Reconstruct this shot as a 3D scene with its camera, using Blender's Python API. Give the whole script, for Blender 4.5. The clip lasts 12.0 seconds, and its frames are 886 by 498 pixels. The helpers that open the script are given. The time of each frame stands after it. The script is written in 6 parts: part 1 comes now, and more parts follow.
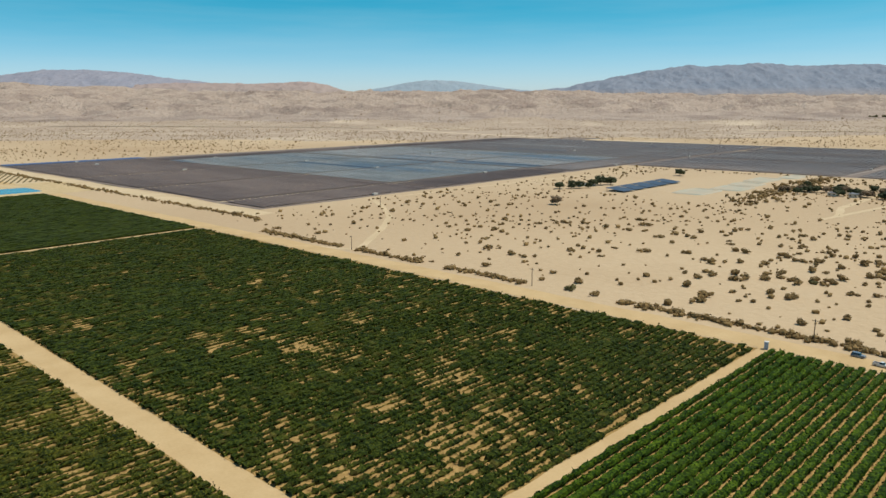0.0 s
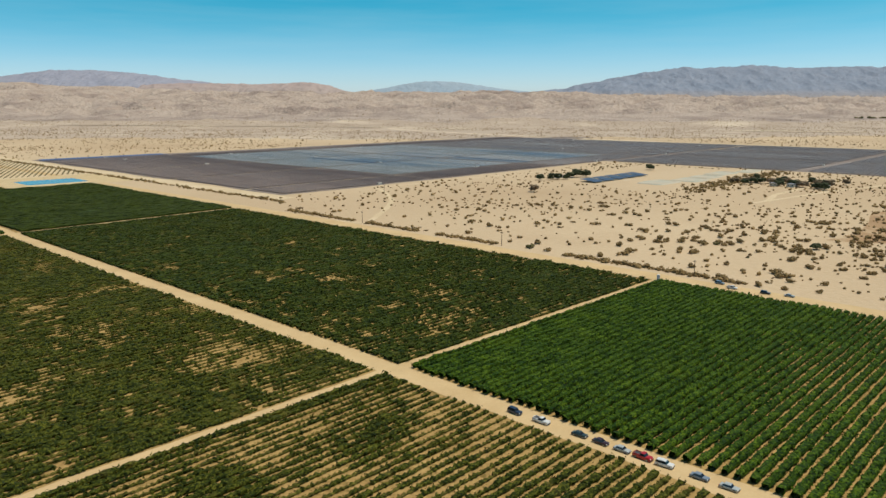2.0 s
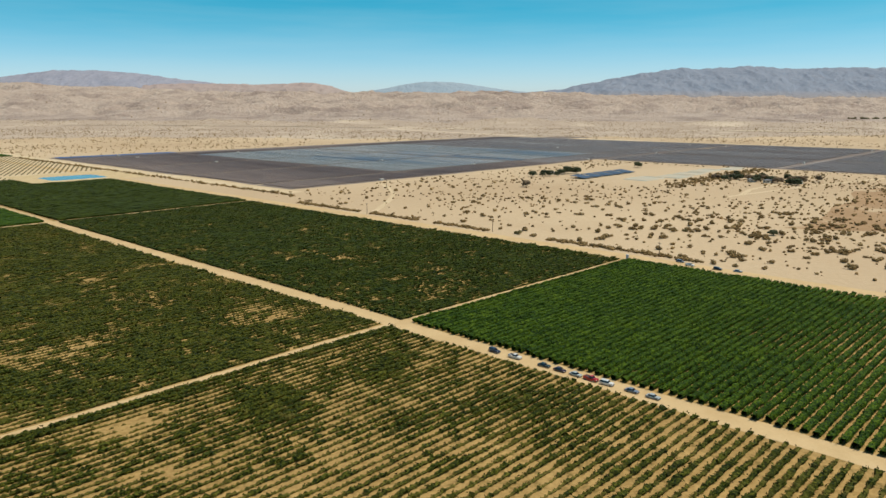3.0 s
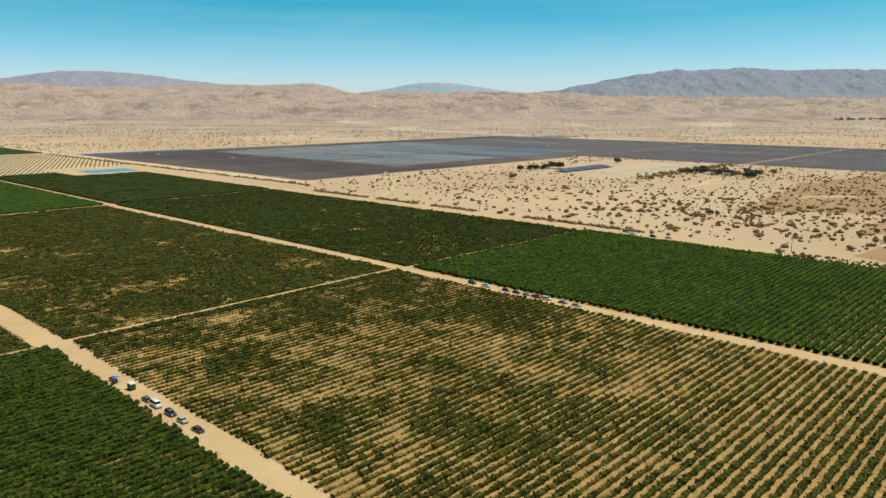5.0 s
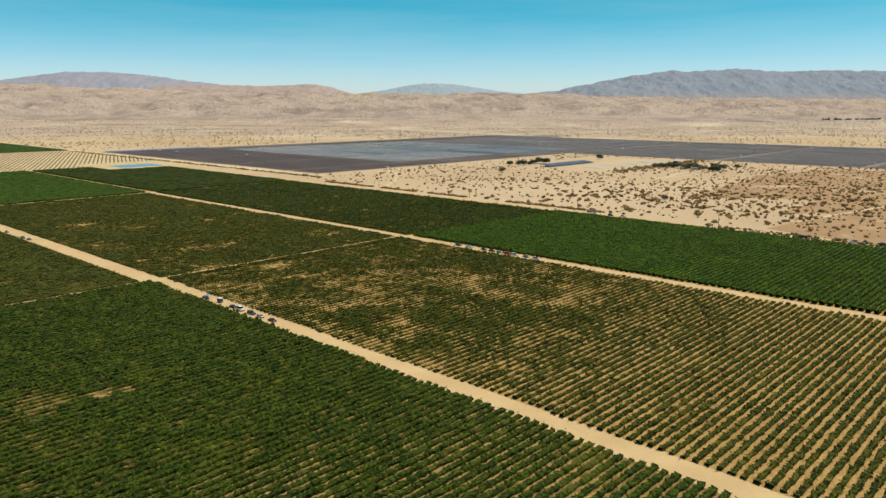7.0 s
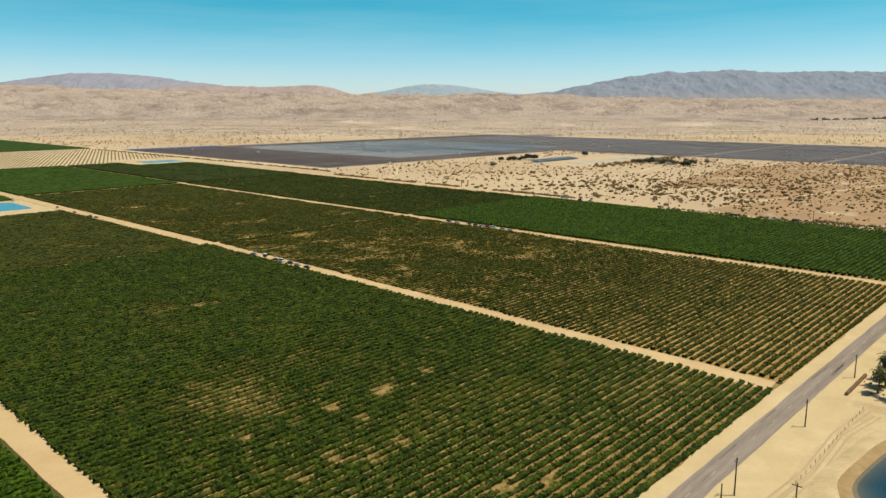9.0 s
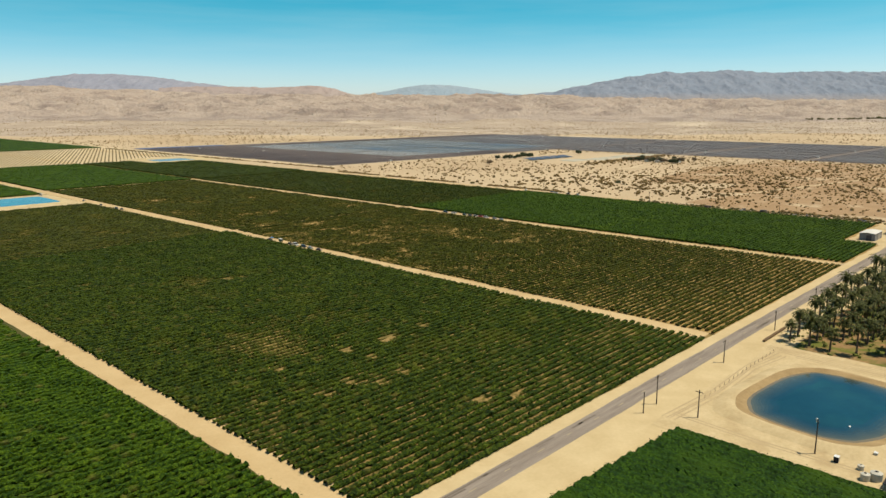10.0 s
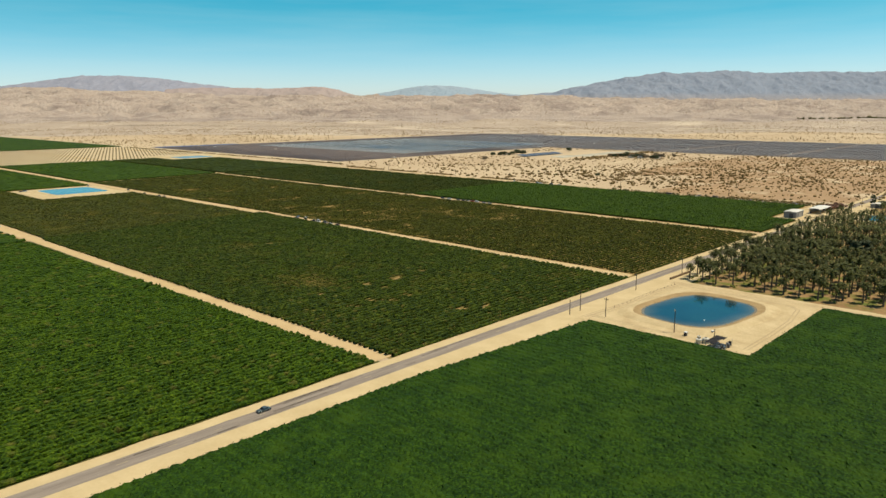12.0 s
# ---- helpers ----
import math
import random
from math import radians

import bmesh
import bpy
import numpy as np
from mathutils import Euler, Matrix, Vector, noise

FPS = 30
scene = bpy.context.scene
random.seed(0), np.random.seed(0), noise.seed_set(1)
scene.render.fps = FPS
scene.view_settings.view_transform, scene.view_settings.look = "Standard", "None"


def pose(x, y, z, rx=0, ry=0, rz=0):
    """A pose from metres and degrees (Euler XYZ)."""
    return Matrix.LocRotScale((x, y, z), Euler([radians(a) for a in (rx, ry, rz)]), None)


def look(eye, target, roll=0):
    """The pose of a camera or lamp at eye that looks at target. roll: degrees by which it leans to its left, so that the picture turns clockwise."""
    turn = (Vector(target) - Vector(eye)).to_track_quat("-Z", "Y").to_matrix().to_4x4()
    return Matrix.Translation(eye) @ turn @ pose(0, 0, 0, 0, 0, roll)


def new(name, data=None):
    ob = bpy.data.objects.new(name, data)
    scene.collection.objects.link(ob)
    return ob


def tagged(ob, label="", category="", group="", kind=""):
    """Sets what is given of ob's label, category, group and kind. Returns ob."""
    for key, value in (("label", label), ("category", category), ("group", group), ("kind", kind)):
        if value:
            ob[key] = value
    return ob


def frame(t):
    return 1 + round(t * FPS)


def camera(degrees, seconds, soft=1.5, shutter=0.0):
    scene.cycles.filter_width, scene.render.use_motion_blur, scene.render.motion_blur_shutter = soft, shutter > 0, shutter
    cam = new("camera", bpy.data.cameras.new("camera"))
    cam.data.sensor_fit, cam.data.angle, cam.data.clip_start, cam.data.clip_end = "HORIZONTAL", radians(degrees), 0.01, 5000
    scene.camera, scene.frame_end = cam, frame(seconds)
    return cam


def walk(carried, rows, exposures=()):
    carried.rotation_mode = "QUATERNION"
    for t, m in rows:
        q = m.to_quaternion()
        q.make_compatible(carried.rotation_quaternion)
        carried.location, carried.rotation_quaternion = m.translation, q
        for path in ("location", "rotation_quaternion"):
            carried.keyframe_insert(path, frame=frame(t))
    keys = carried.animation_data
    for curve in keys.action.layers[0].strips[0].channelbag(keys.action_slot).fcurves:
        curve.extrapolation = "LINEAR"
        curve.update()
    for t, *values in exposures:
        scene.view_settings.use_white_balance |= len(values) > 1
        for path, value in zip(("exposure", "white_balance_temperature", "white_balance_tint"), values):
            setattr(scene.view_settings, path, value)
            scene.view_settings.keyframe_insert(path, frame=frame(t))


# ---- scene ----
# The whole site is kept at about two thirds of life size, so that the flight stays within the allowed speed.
cam = camera(62.76, 12.0, soft=1.5)
PATH = [
    (0.0, 9.762, 0.515, 58.817, -46.889, -11.149, 0.279),
    (0.5, -3.587, -13.714, 59.037, -46.871, -11.142, 0.239),
    (1.0, -16.910, -27.655, 59.251, -46.858, -11.134, 0.202),
    (1.5, -30.209, -41.362, 59.459, -46.849, -11.127, 0.169),
    (2.0, -43.485, -54.887, 59.662, -46.845, -11.120, 0.138),
    (2.5, -56.738, -68.273, 59.859, -46.845, -11.113, 0.111),
    (3.0, -69.970, -81.561, 60.050, -46.848, -11.106, 0.087),
    (3.5, -83.181, -94.787, 60.236, -46.853, -11.098, 0.066),
    (4.0, -96.373, -107.981, 60.416, -46.860, -11.091, 0.048),
    (4.5, -109.546, -121.170, 60.591, -46.868, -11.084, 0.033),
    (5.0, -122.701, -134.375, 60.759, -46.877, -11.077, 0.022),
    (5.5, -135.839, -147.612, 60.923, -46.885, -11.071, 0.014),
    (6.0, -148.961, -160.894, 61.080, -46.894, -11.064, 0.009),
    (6.5, -162.068, -174.228, 61.232, -46.901, -11.057, 0.007),
    (7.0, -175.161, -187.616, 61.378, -46.906, -11.050, 0.008),
    (7.5, -188.239, -201.056, 61.519, -46.909, -11.044, 0.013),
    (8.0, -201.304, -214.541, 61.654, -46.909, -11.037, 0.021),
    (8.5, -214.356, -228.059, 61.784, -46.905, -11.031, 0.032),
    (9.0, -227.397, -241.594, 61.907, -46.897, -11.024, 0.046),
    (9.5, -240.426, -255.125, 62.025, -46.885, -11.018, 0.063),
    (10.0, -253.444, -268.624, 62.138, -46.867, -11.011, 0.084),
    (10.5, -266.452, -282.063, 62.245, -46.843, -11.005, 0.108),
    (11.0, -279.450, -295.405, 62.346, -46.812, -10.999, 0.135),
    (11.5, -292.439, -308.610, 62.441, -46.774, -10.993, 0.165),
    (12.0, -305.418, -321.634, 62.531, -46.729, -10.986, 0.198),
]
walk(cam, [(t, pose(x, y, z, 90 + pitch, roll, yaw)) for t, x, y, z, yaw, pitch, roll in PATH],
     exposures=[(0.0, -0.08, 6500, 10), (3.0, 0.0, 6650, 10), (7.0, 0.07, 7020, 10.5), (12.0, 0.14, 7180, 9)])

# ---- light ----
SUN_UP, SUN_X, SUN_Y = 66.0, 0.683, -0.730
c_up = math.cos(radians(SUN_UP))
sun_way = Vector((SUN_X * c_up, SUN_Y * c_up, math.sin(radians(SUN_UP))))
sun_lamp = bpy.data.lights.new("sun", "SUN")
sun_lamp.energy, sun_lamp.angle, sun_lamp.color = 4.0, radians(0.53), (1.0, 0.94, 0.80)
sun_ob = new("sun", sun_lamp)
sun_ob.matrix_world = look(sun_way * 500, (0, 0, 0))

world = bpy.data.worlds.new("sky")
scene.world = world
world.use_nodes = True
wn = world.node_tree
wn.nodes.clear()
w_out = wn.nodes.new("ShaderNodeOutputWorld")
w_bg = wn.nodes.new("ShaderNodeBackground")
w_sky = wn.nodes.new("ShaderNodeTexSky")
w_sky.sky_type, w_sky.sun_disc = "NISHITA", False
w_sky.sun_elevation, w_sky.sun_rotation = radians(SUN_UP), math.atan2(SUN_X, SUN_Y)
w_sky.altitude, w_sky.air_density, w_sky.dust_density, w_sky.ozone_density = 100, 1.0, 0.35, 2.6
# the clear air over the valley: paler at the horizon, a strong blue above it
w_place = wn.nodes.new("ShaderNodeTexCoord")
w_axis = wn.nodes.new("ShaderNodeSeparateXYZ")
w_ramp = wn.nodes.new("ShaderNodeValToRGB")
w_ramp.color_ramp.interpolation = "EASE"
for k, (at, colour) in enumerate(((0.0, (1.14, 1.38, 1.80, 1)), (0.145, (0.15, 1.05, 1.22, 1)), (0.6, (0.42, 0.58, 0.60, 1)))):
    stop = w_ramp.color_ramp.elements[k] if k < 2 else w_ramp.color_ramp.elements.new(at)
    stop.position, stop.color = at, colour
w_tint = wn.nodes.new("ShaderNodeMix")
w_tint.data_type, w_tint.blend_type = "RGBA", "MULTIPLY"
w_tint.inputs["Factor"].default_value = 1.0
wn.links.new(w_place.outputs["Generated"], w_axis.inputs["Vector"])
wn.links.new(w_axis.outputs["Z"], w_ramp.inputs["Fac"])
wn.links.new(w_ramp.outputs["Color"], w_tint.inputs["B"])
w_bg.inputs["Strength"].default_value = 0.085
wn.links.new(w_sky.outputs["Color"], w_tint.inputs["A"])
# faint streaks of high thin haze
w_flat = wn.nodes.new("ShaderNodeMapping")
w_flat.inputs["Scale"].default_value = (2.2, 2.2, 26.0)
w_wisp = wn.nodes.new("ShaderNodeTexNoise")
w_wisp.inputs["Scale"].default_value, w_wisp.inputs["Detail"].default_value, w_wisp.inputs["Roughness"].default_value = 1.6, 6.0, 0.55
w_range = wn.nodes.new("ShaderNodeMapRange")
w_range.inputs["From Min"].default_value, w_range.inputs["From Max"].default_value, w_range.inputs["To Max"].default_value = 0.42, 0.78, 0.13
w_haze = wn.nodes.new("ShaderNodeMix")
w_haze.data_type = "RGBA"
w_haze.inputs["B"].default_value = (6.4, 8.6, 9.6, 1)
wn.links.new(w_place.outputs["Generated"], w_flat.inputs["Vector"])
wn.links.new(w_flat.outputs["Vector"], w_wisp.inputs["Vector"])
wn.links.new(w_wisp.outputs["Fac"], w_range.inputs["Value"])
wn.links.new(w_range.outputs["Result"], w_haze.inputs["Factor"])
wn.links.new(w_tint.outputs["Result"], w_haze.inputs["A"])
wn.links.new(w_haze.outputs["Result"], w_bg.inputs["Color"])
wn.links.new(w_bg.outputs["Background"], w_out.inputs["Surface"])


# ---- materials ----
def make(name, low, high, scale=1.0, rough=0.9, fine=8.0, fine_mix=0.35, bump=0.3, bump_size=0.05, metal=0.0, island=0.0,
         spec=0.3, third=None, third_scale=0.05, third_cut=(0.45, 0.65), per_object=0.0, stretch=(1, 1, 1)):
    """A surface with a broad and a fine variation of colour, a third colour in patches, and relief."""
    m = bpy.data.materials.new(name)
    m.use_nodes = True
    nt, nodes = m.node_tree, m.node_tree.nodes
    bsdf = nodes["Principled BSDF"]
    link = nt.links.new
    geo = nodes.new("ShaderNodeNewGeometry")
    mp = nodes.new("ShaderNodeMapping")
    mp.inputs["Scale"].default_value = stretch
    link(geo.outputs["Position"], mp.inputs["Vector"])

    def grain(s, detail=4.0):
        n = nodes.new("ShaderNodeTexNoise")
        n.inputs["Scale"].default_value, n.inputs["Detail"].default_value = s, detail
        n.inputs["Roughness"].default_value = 0.62
        link(mp.outputs["Vector"], n.inputs["Vector"])
        return n.outputs["Fac"]

    def spread(fac, a, b):
        r = nodes.new("ShaderNodeMapRange")
        r.inputs["From Min"].default_value, r.inputs["From Max"].default_value = a, b
        link(fac, r.inputs["Value"])
        return r.outputs["Result"]

    def blend(fac, a, b):
        x = nodes.new("ShaderNodeMix")
        x.data_type = "RGBA"
        for key, v in (("Factor", fac), ("A", a), ("B", b)):
            sock = x.inputs[key]
            if isinstance(v, (tuple, list)):
                sock.default_value = (*v, 1)
            elif isinstance(v, (int, float)):
                sock.default_value = v
            else:
                link(v, sock)
        return x.outputs["Result"]

    broad = spread(grain(scale), 0.32, 0.68)
    small = spread(grain(fine), 0.3, 0.7)
    mix = nodes.new("ShaderNodeMix")
    mix.inputs["Factor"].default_value = fine_mix
    link(broad, mix.inputs["A"])
    link(small, mix.inputs["B"])
    value = mix.outputs["Result"]
    if island or per_object:
        src = geo.outputs["Random Per Island"]
        if per_object:
            src = nodes.new("ShaderNodeObjectInfo").outputs["Random"]
        mix2 = nodes.new("ShaderNodeMix")
        mix2.inputs["Factor"].default_value = island or per_object
        link(value, mix2.inputs["A"])
        link(src, mix2.inputs["B"])
        value = mix2.outputs["Result"]
    col = blend(value, low, high)
    if third:
        col = blend(spread(grain(third_scale, 5.0), *third_cut), col, third)
    link(col, bsdf.inputs["Base Color"])
    bsdf.inputs["Roughness"].default_value, bsdf.inputs["Metallic"].default_value = rough, metal
    bsdf.inputs["Specular IOR Level"].default_value = spec
    if bump:
        bp = nodes.new("ShaderNodeBump")
        bp.inputs["Strength"].default_value, bp.inputs["Distance"].default_value = bump, bump_size
        link(small, bp.inputs["Height"])
        link(bp.outputs["Normal"], bsdf.inputs["Normal"])
    return m


def plain(name, colour, rough=0.5, metal=0.0, spec=0.5, coat=0.0):
    m = make(name, tuple(c * 0.92 for c in colour), tuple(min(1, c * 1.06) for c in colour), 1.5, rough, 9.0, 0.5, 0.0, spec=spec, metal=metal)
    m.node_tree.nodes["Principled BSDF"].inputs["Coat Weight"].default_value = coat
    return m


ROAD_DIRT = make("graded_dirt", (0.48, 0.335, 0.165), (0.60, 0.445, 0.245), 0.09, 0.95, 1.8, 0.35, 0.3, 0.04)
YARD_SAND = make("yard_sand", (0.45, 0.335, 0.178), (0.63, 0.500, 0.298), 0.16, 0.95, 1.4, 0.45, 0.4, 0.06,
                 third=(0.41, 0.295, 0.155), third_scale=0.13, third_cut=(0.52, 0.76))
SOIL = make("vineyard_soil", (0.22, 0.134, 0.040), (0.50, 0.335, 0.130), 0.06, 0.95, 0.9, 0.6, 0.5, 0.08,
            third=(0.16, 0.110, 0.028), third_scale=0.4, third_cut=(0.53, 0.70))
SOIL_PALE = make("bare_field_soil", (0.52, 0.405, 0.25), (0.64, 0.515, 0.34), 0.05, 0.95, 1.5, 0.3, 0.3, 0.06)
BANK = make("pond_bank_earth", (0.255, 0.170, 0.078), (0.43, 0.300, 0.150), 0.25, 0.95, 1.6, 0.35, 0.3, 0.05)
ASPHALT = make("worn_asphalt", (0.175, 0.142, 0.118), (0.345, 0.292, 0.245), 0.3, 0.9, 2.6, 0.45, 0.2, 0.01, stretch=(0.12, 2.2, 1), spec=0.1)
WEEDY_SOIL = make("weedy_vineyard_soil", (0.17, 0.112, 0.038), (0.44, 0.300, 0.112), 0.08, 0.95, 1.1, 0.6, 0.5, 0.08,
                  third=(0.105, 0.088, 0.020), third_scale=0.45, third_cut=(0.42, 0.62))
# soil painted dark: the shade between close hedges is put into its colour
SHADED_SOIL = make("shaded_row_soil", (0.040, 0.046, 0.010), (0.110, 0.098, 0.026), 0.1, 0.95, 1.2, 0.5, 0.5, 0.08)
SHOULDER = make("golden_road_shoulder", (0.49, 0.368, 0.196), (0.62, 0.487, 0.282), 0.12, 0.95, 1.6, 0.3, 0.3, 0.04)


def foliage(name, dark, mid_tone, bright, island=0.0, patch=None, patch_scale=0.04, patch_cut=(0.55, 0.85), leaf=3.4, dry=(0.215, 0.168, 0.042)):
    """Vine leaves: every small cell of the canopy has its own tone and relief, broad drifts of paler growth, and stunted plants dry out."""
    m = bpy.data.materials.new(name)
    m.use_nodes = True
    nt, nodes = m.node_tree, m.node_tree.nodes
    bsdf, link = nodes["Principled BSDF"], m.node_tree.links.new
    geo = nodes.new("ShaderNodeNewGeometry")
    cell = nodes.new("ShaderNodeTexVoronoi")
    cell.inputs["Scale"].default_value = leaf
    link(geo.outputs["Position"], cell.inputs["Vector"])
    tone = nodes.new("ShaderNodeSeparateColor")
    link(cell.outputs["Color"], tone.inputs["Color"])
    value = tone.outputs["Red"]

    def cloud(scale, a, b):
        n = nodes.new("ShaderNodeTexNoise")
        n.inputs["Scale"].default_value, n.inputs["Detail"].default_value = scale, 4.0
        link(geo.outputs["Position"], n.inputs["Vector"])
        r = nodes.new("ShaderNodeMapRange")
        r.inputs["From Min"].default_value, r.inputs["From Max"].default_value = a, b
        link(n.outputs["Fac"], r.inputs["Value"])
        return r.outputs["Result"]

    def between(fac, p, q, colour=False):
        x = nodes.new("ShaderNodeMix")
        if colour:
            x.data_type = "RGBA"
        for key, v in (("Factor", fac), ("A", p), ("B", q)):
            if isinstance(v, tuple):
                x.inputs[key].default_value = (*v, 1)
            elif isinstance(v, float):
                x.inputs[key].default_value = v
            else:
                link(v, x.inputs[key])
        return x.outputs["Result"]

    value = between(0.30, value, cloud(0.32, 0.3, 0.7))
    if island:
        value = between(island, value, geo.outputs["Random Per Island"])
    ramp = nodes.new("ShaderNodeValToRGB")
    for k, (at, colour) in enumerate(((0.12, dark), (0.52, mid_tone), (0.92, bright))):
        stop = ramp.color_ramp.elements[k] if k < 2 else ramp.color_ramp.elements.new(at)
        stop.position, stop.color = at, (*colour, 1)
    link(value, ramp.inputs["Fac"])
    col = ramp.outputs["Color"]
    if patch:
        col = between(cloud(patch_scale, *patch_cut), col, patch, True)
    weak = nodes.new("ShaderNodeAttribute")
    weak.attribute_name = "weak"
    part_dry = nodes.new("ShaderNodeMath")
    part_dry.operation = "MULTIPLY"
    link(weak.outputs["Fac"], part_dry.inputs[0])
    link(between(0.35, tone.outputs["Green"], 1.0), part_dry.inputs[1])
    col = between(part_dry.outputs["Value"], col, dry, True)
    link(col, bsdf.inputs["Base Color"])
    bsdf.inputs["Roughness"].default_value, bsdf.inputs["Specular IOR Level"].default_value = 0.75, 0.10
    bp = nodes.new("ShaderNodeBump")
    bp.inputs["Strength"].default_value, bp.inputs["Distance"].default_value = 0.4, 0.10
    bp.invert = True
    link(cell.outputs["Distance"], bp.inputs["Height"])
    link(bp.outputs["Normal"], bsdf.inputs["Normal"])
    return m


TONES = {  # dark, middle and bright leaves, and the paler drifts among them
    "lush": ((0.007, 0.021, 0.0030), (0.028, 0.069, 0.0035), (0.105, 0.165, 0.0080), (0.085, 0.130, 0.006), 0.05, (0.58, 0.95)),
    "bright": ((0.013, 0.038, 0.0030), (0.039, 0.084, 0.0035), (0.096, 0.156, 0.0070), (0.082, 0.124, 0.006), 0.06, (0.58, 0.92)),
    "dark": ((0.008, 0.017, 0.0025), (0.026, 0.044, 0.0040), (0.092, 0.112, 0.0130), (0.070, 0.074, 0.009), 0.045, (0.60, 0.92)),
    "rows": ((0.010, 0.024, 0.0025), (0.031, 0.056, 0.0040), (0.100, 0.130, 0.0100), (0.092, 0.098, 0.010), 0.045, (0.58, 0.92)),
    "thin": ((0.010, 0.019, 0.0025), (0.038, 0.051, 0.0040), (0.140, 0.142, 0.0180), (0.110, 0.098, 0.015), 0.05, (0.56, 0.90)),
    "dense": ((0.010, 0.035, 0.0035), (0.021, 0.060, 0.0040), (0.044, 0.100, 0.0060), (0.036, 0.076, 0.004), 0.12, (0.50, 0.80)),
}
VINE = {key: foliage("vine_leaf_" + key, *v[:3], 0.55, *v[3:]) for key, v in TONES.items()}
# hedge bodies: the leaf tones darkened, shade within the foliage put into colour
SHADED = {key: foliage("vine_shaded_" + key, *(tuple(f * c for c in k) for f, k in zip((0.55, 0.72, 0.85), v[:3])), 0.0, *v[3:]) for key, v in TONES.items()}
VINE["young"] = SHADED["young"] = make("young_vine_leaf", (0.11, 0.085, 0.034), (0.19, 0.145, 0.062), 0.04, 0.8, 1.1, 0.35, 0.0, spec=0.1)
SCRUB = make("dry_scrub", (0.115, 0.076, 0.030), (0.315, 0.210, 0.085), 0.03, 0.9, 1.5, 0.3, 0.0, island=0.65,
             third=(0.150, 0.100, 0.040), third_scale=0.02, third_cut=(0.55, 0.8))
SCRUB_GREEN = make("creosote_leaf", (0.060, 0.055, 0.020), (0.16, 0.135, 0.052), 0.05, 0.85, 1.5, 0.3, 0.0, island=0.6)


# ---- mesh helpers ----
def tri_mesh(name, verts, tris, mats, which=None, smooth=False, weak=None):
    """A mesh from arrays of vertices and triangles."""
    verts, tris = np.asarray(verts, np.float32), np.asarray(tris, np.int32)
    me = bpy.data.meshes.new(name)
    me.vertices.add(len(verts))
    me.vertices.foreach_set("co", verts.ravel())
    me.loops.add(tris.size)
    me.loops.foreach_set("vertex_index", tris.ravel())
    me.polygons.add(len(tris))
    me.polygons.foreach_set("loop_start", np.arange(0, tris.size, 3, dtype=np.int32))
    me.polygons.foreach_set("loop_total", np.full(len(tris), 3, np.int32))
    if which is not None:
        me.polygons.foreach_set("material_index", np.asarray(which, np.int32))
    me.polygons.foreach_set("use_smooth", np.full(len(tris), smooth, bool))
    if weak is not None:
        me.attributes.new("weak", "FLOAT", "POINT").data.foreach_set("value", np.asarray(weak, np.float32))
    for m in mats:
        me.materials.append(m)
    me.update(calc_edges=True)
    me.validate()
    return me


def thing(name, label, category, group="", kind="", at=(0, 0, 0), turn=0.0):
    ob = new(name)
    ob.empty_display_size = 0.3
    ob.matrix_world = pose(*at, 0, 0, turn)
    return tagged(ob, label, category, group, kind)


def part(name, bm, material, parent, label="", smooth=False):
    """Links a bmesh as one mesh object under a thing or a part."""
    me = bpy.data.meshes.new(name)
    if smooth:
        for f in bm.faces:
            f.smooth = True
    bm.to_mesh(me)
    bm.free()
    me.materials.append(material)
    ob = new(name, me)
    ob.parent = parent
    return tagged(ob, label)


def under(name, me, parent, label=""):
    ob = new(name, me)
    ob.parent = parent
    return tagged(ob, label)


def box(bm, cx, cy, cz, sx, sy, sz, turn=None, bevel=0.0):
    """A box by its middle and full sizes."""
    m = Matrix.LocRotScale((cx, cy, cz), turn, (sx, sy, sz))
    got = bmesh.ops.create_cube(bm, size=1.0, matrix=m)
    if bevel:
        edges = list({e for v in got["verts"] for e in v.link_edges})
        bmesh.ops.bevel(bm, geom=edges, offset=bevel, segments=1, affect="EDGES", profile=0.6)


def rod(bm, a, b, r1, r2=None, sides=6):
    """A tapered rod from a to b."""
    a, b = Vector(a), Vector(b)
    way = b - a
    m = Matrix.Translation((a + b) / 2) @ way.to_track_quat("Z", "Y").to_matrix().to_4x4()
    bmesh.ops.create_cone(bm, cap_ends=True, segments=sides, radius1=r1, radius2=r1 if r2 is None else r2, depth=way.length, matrix=m)


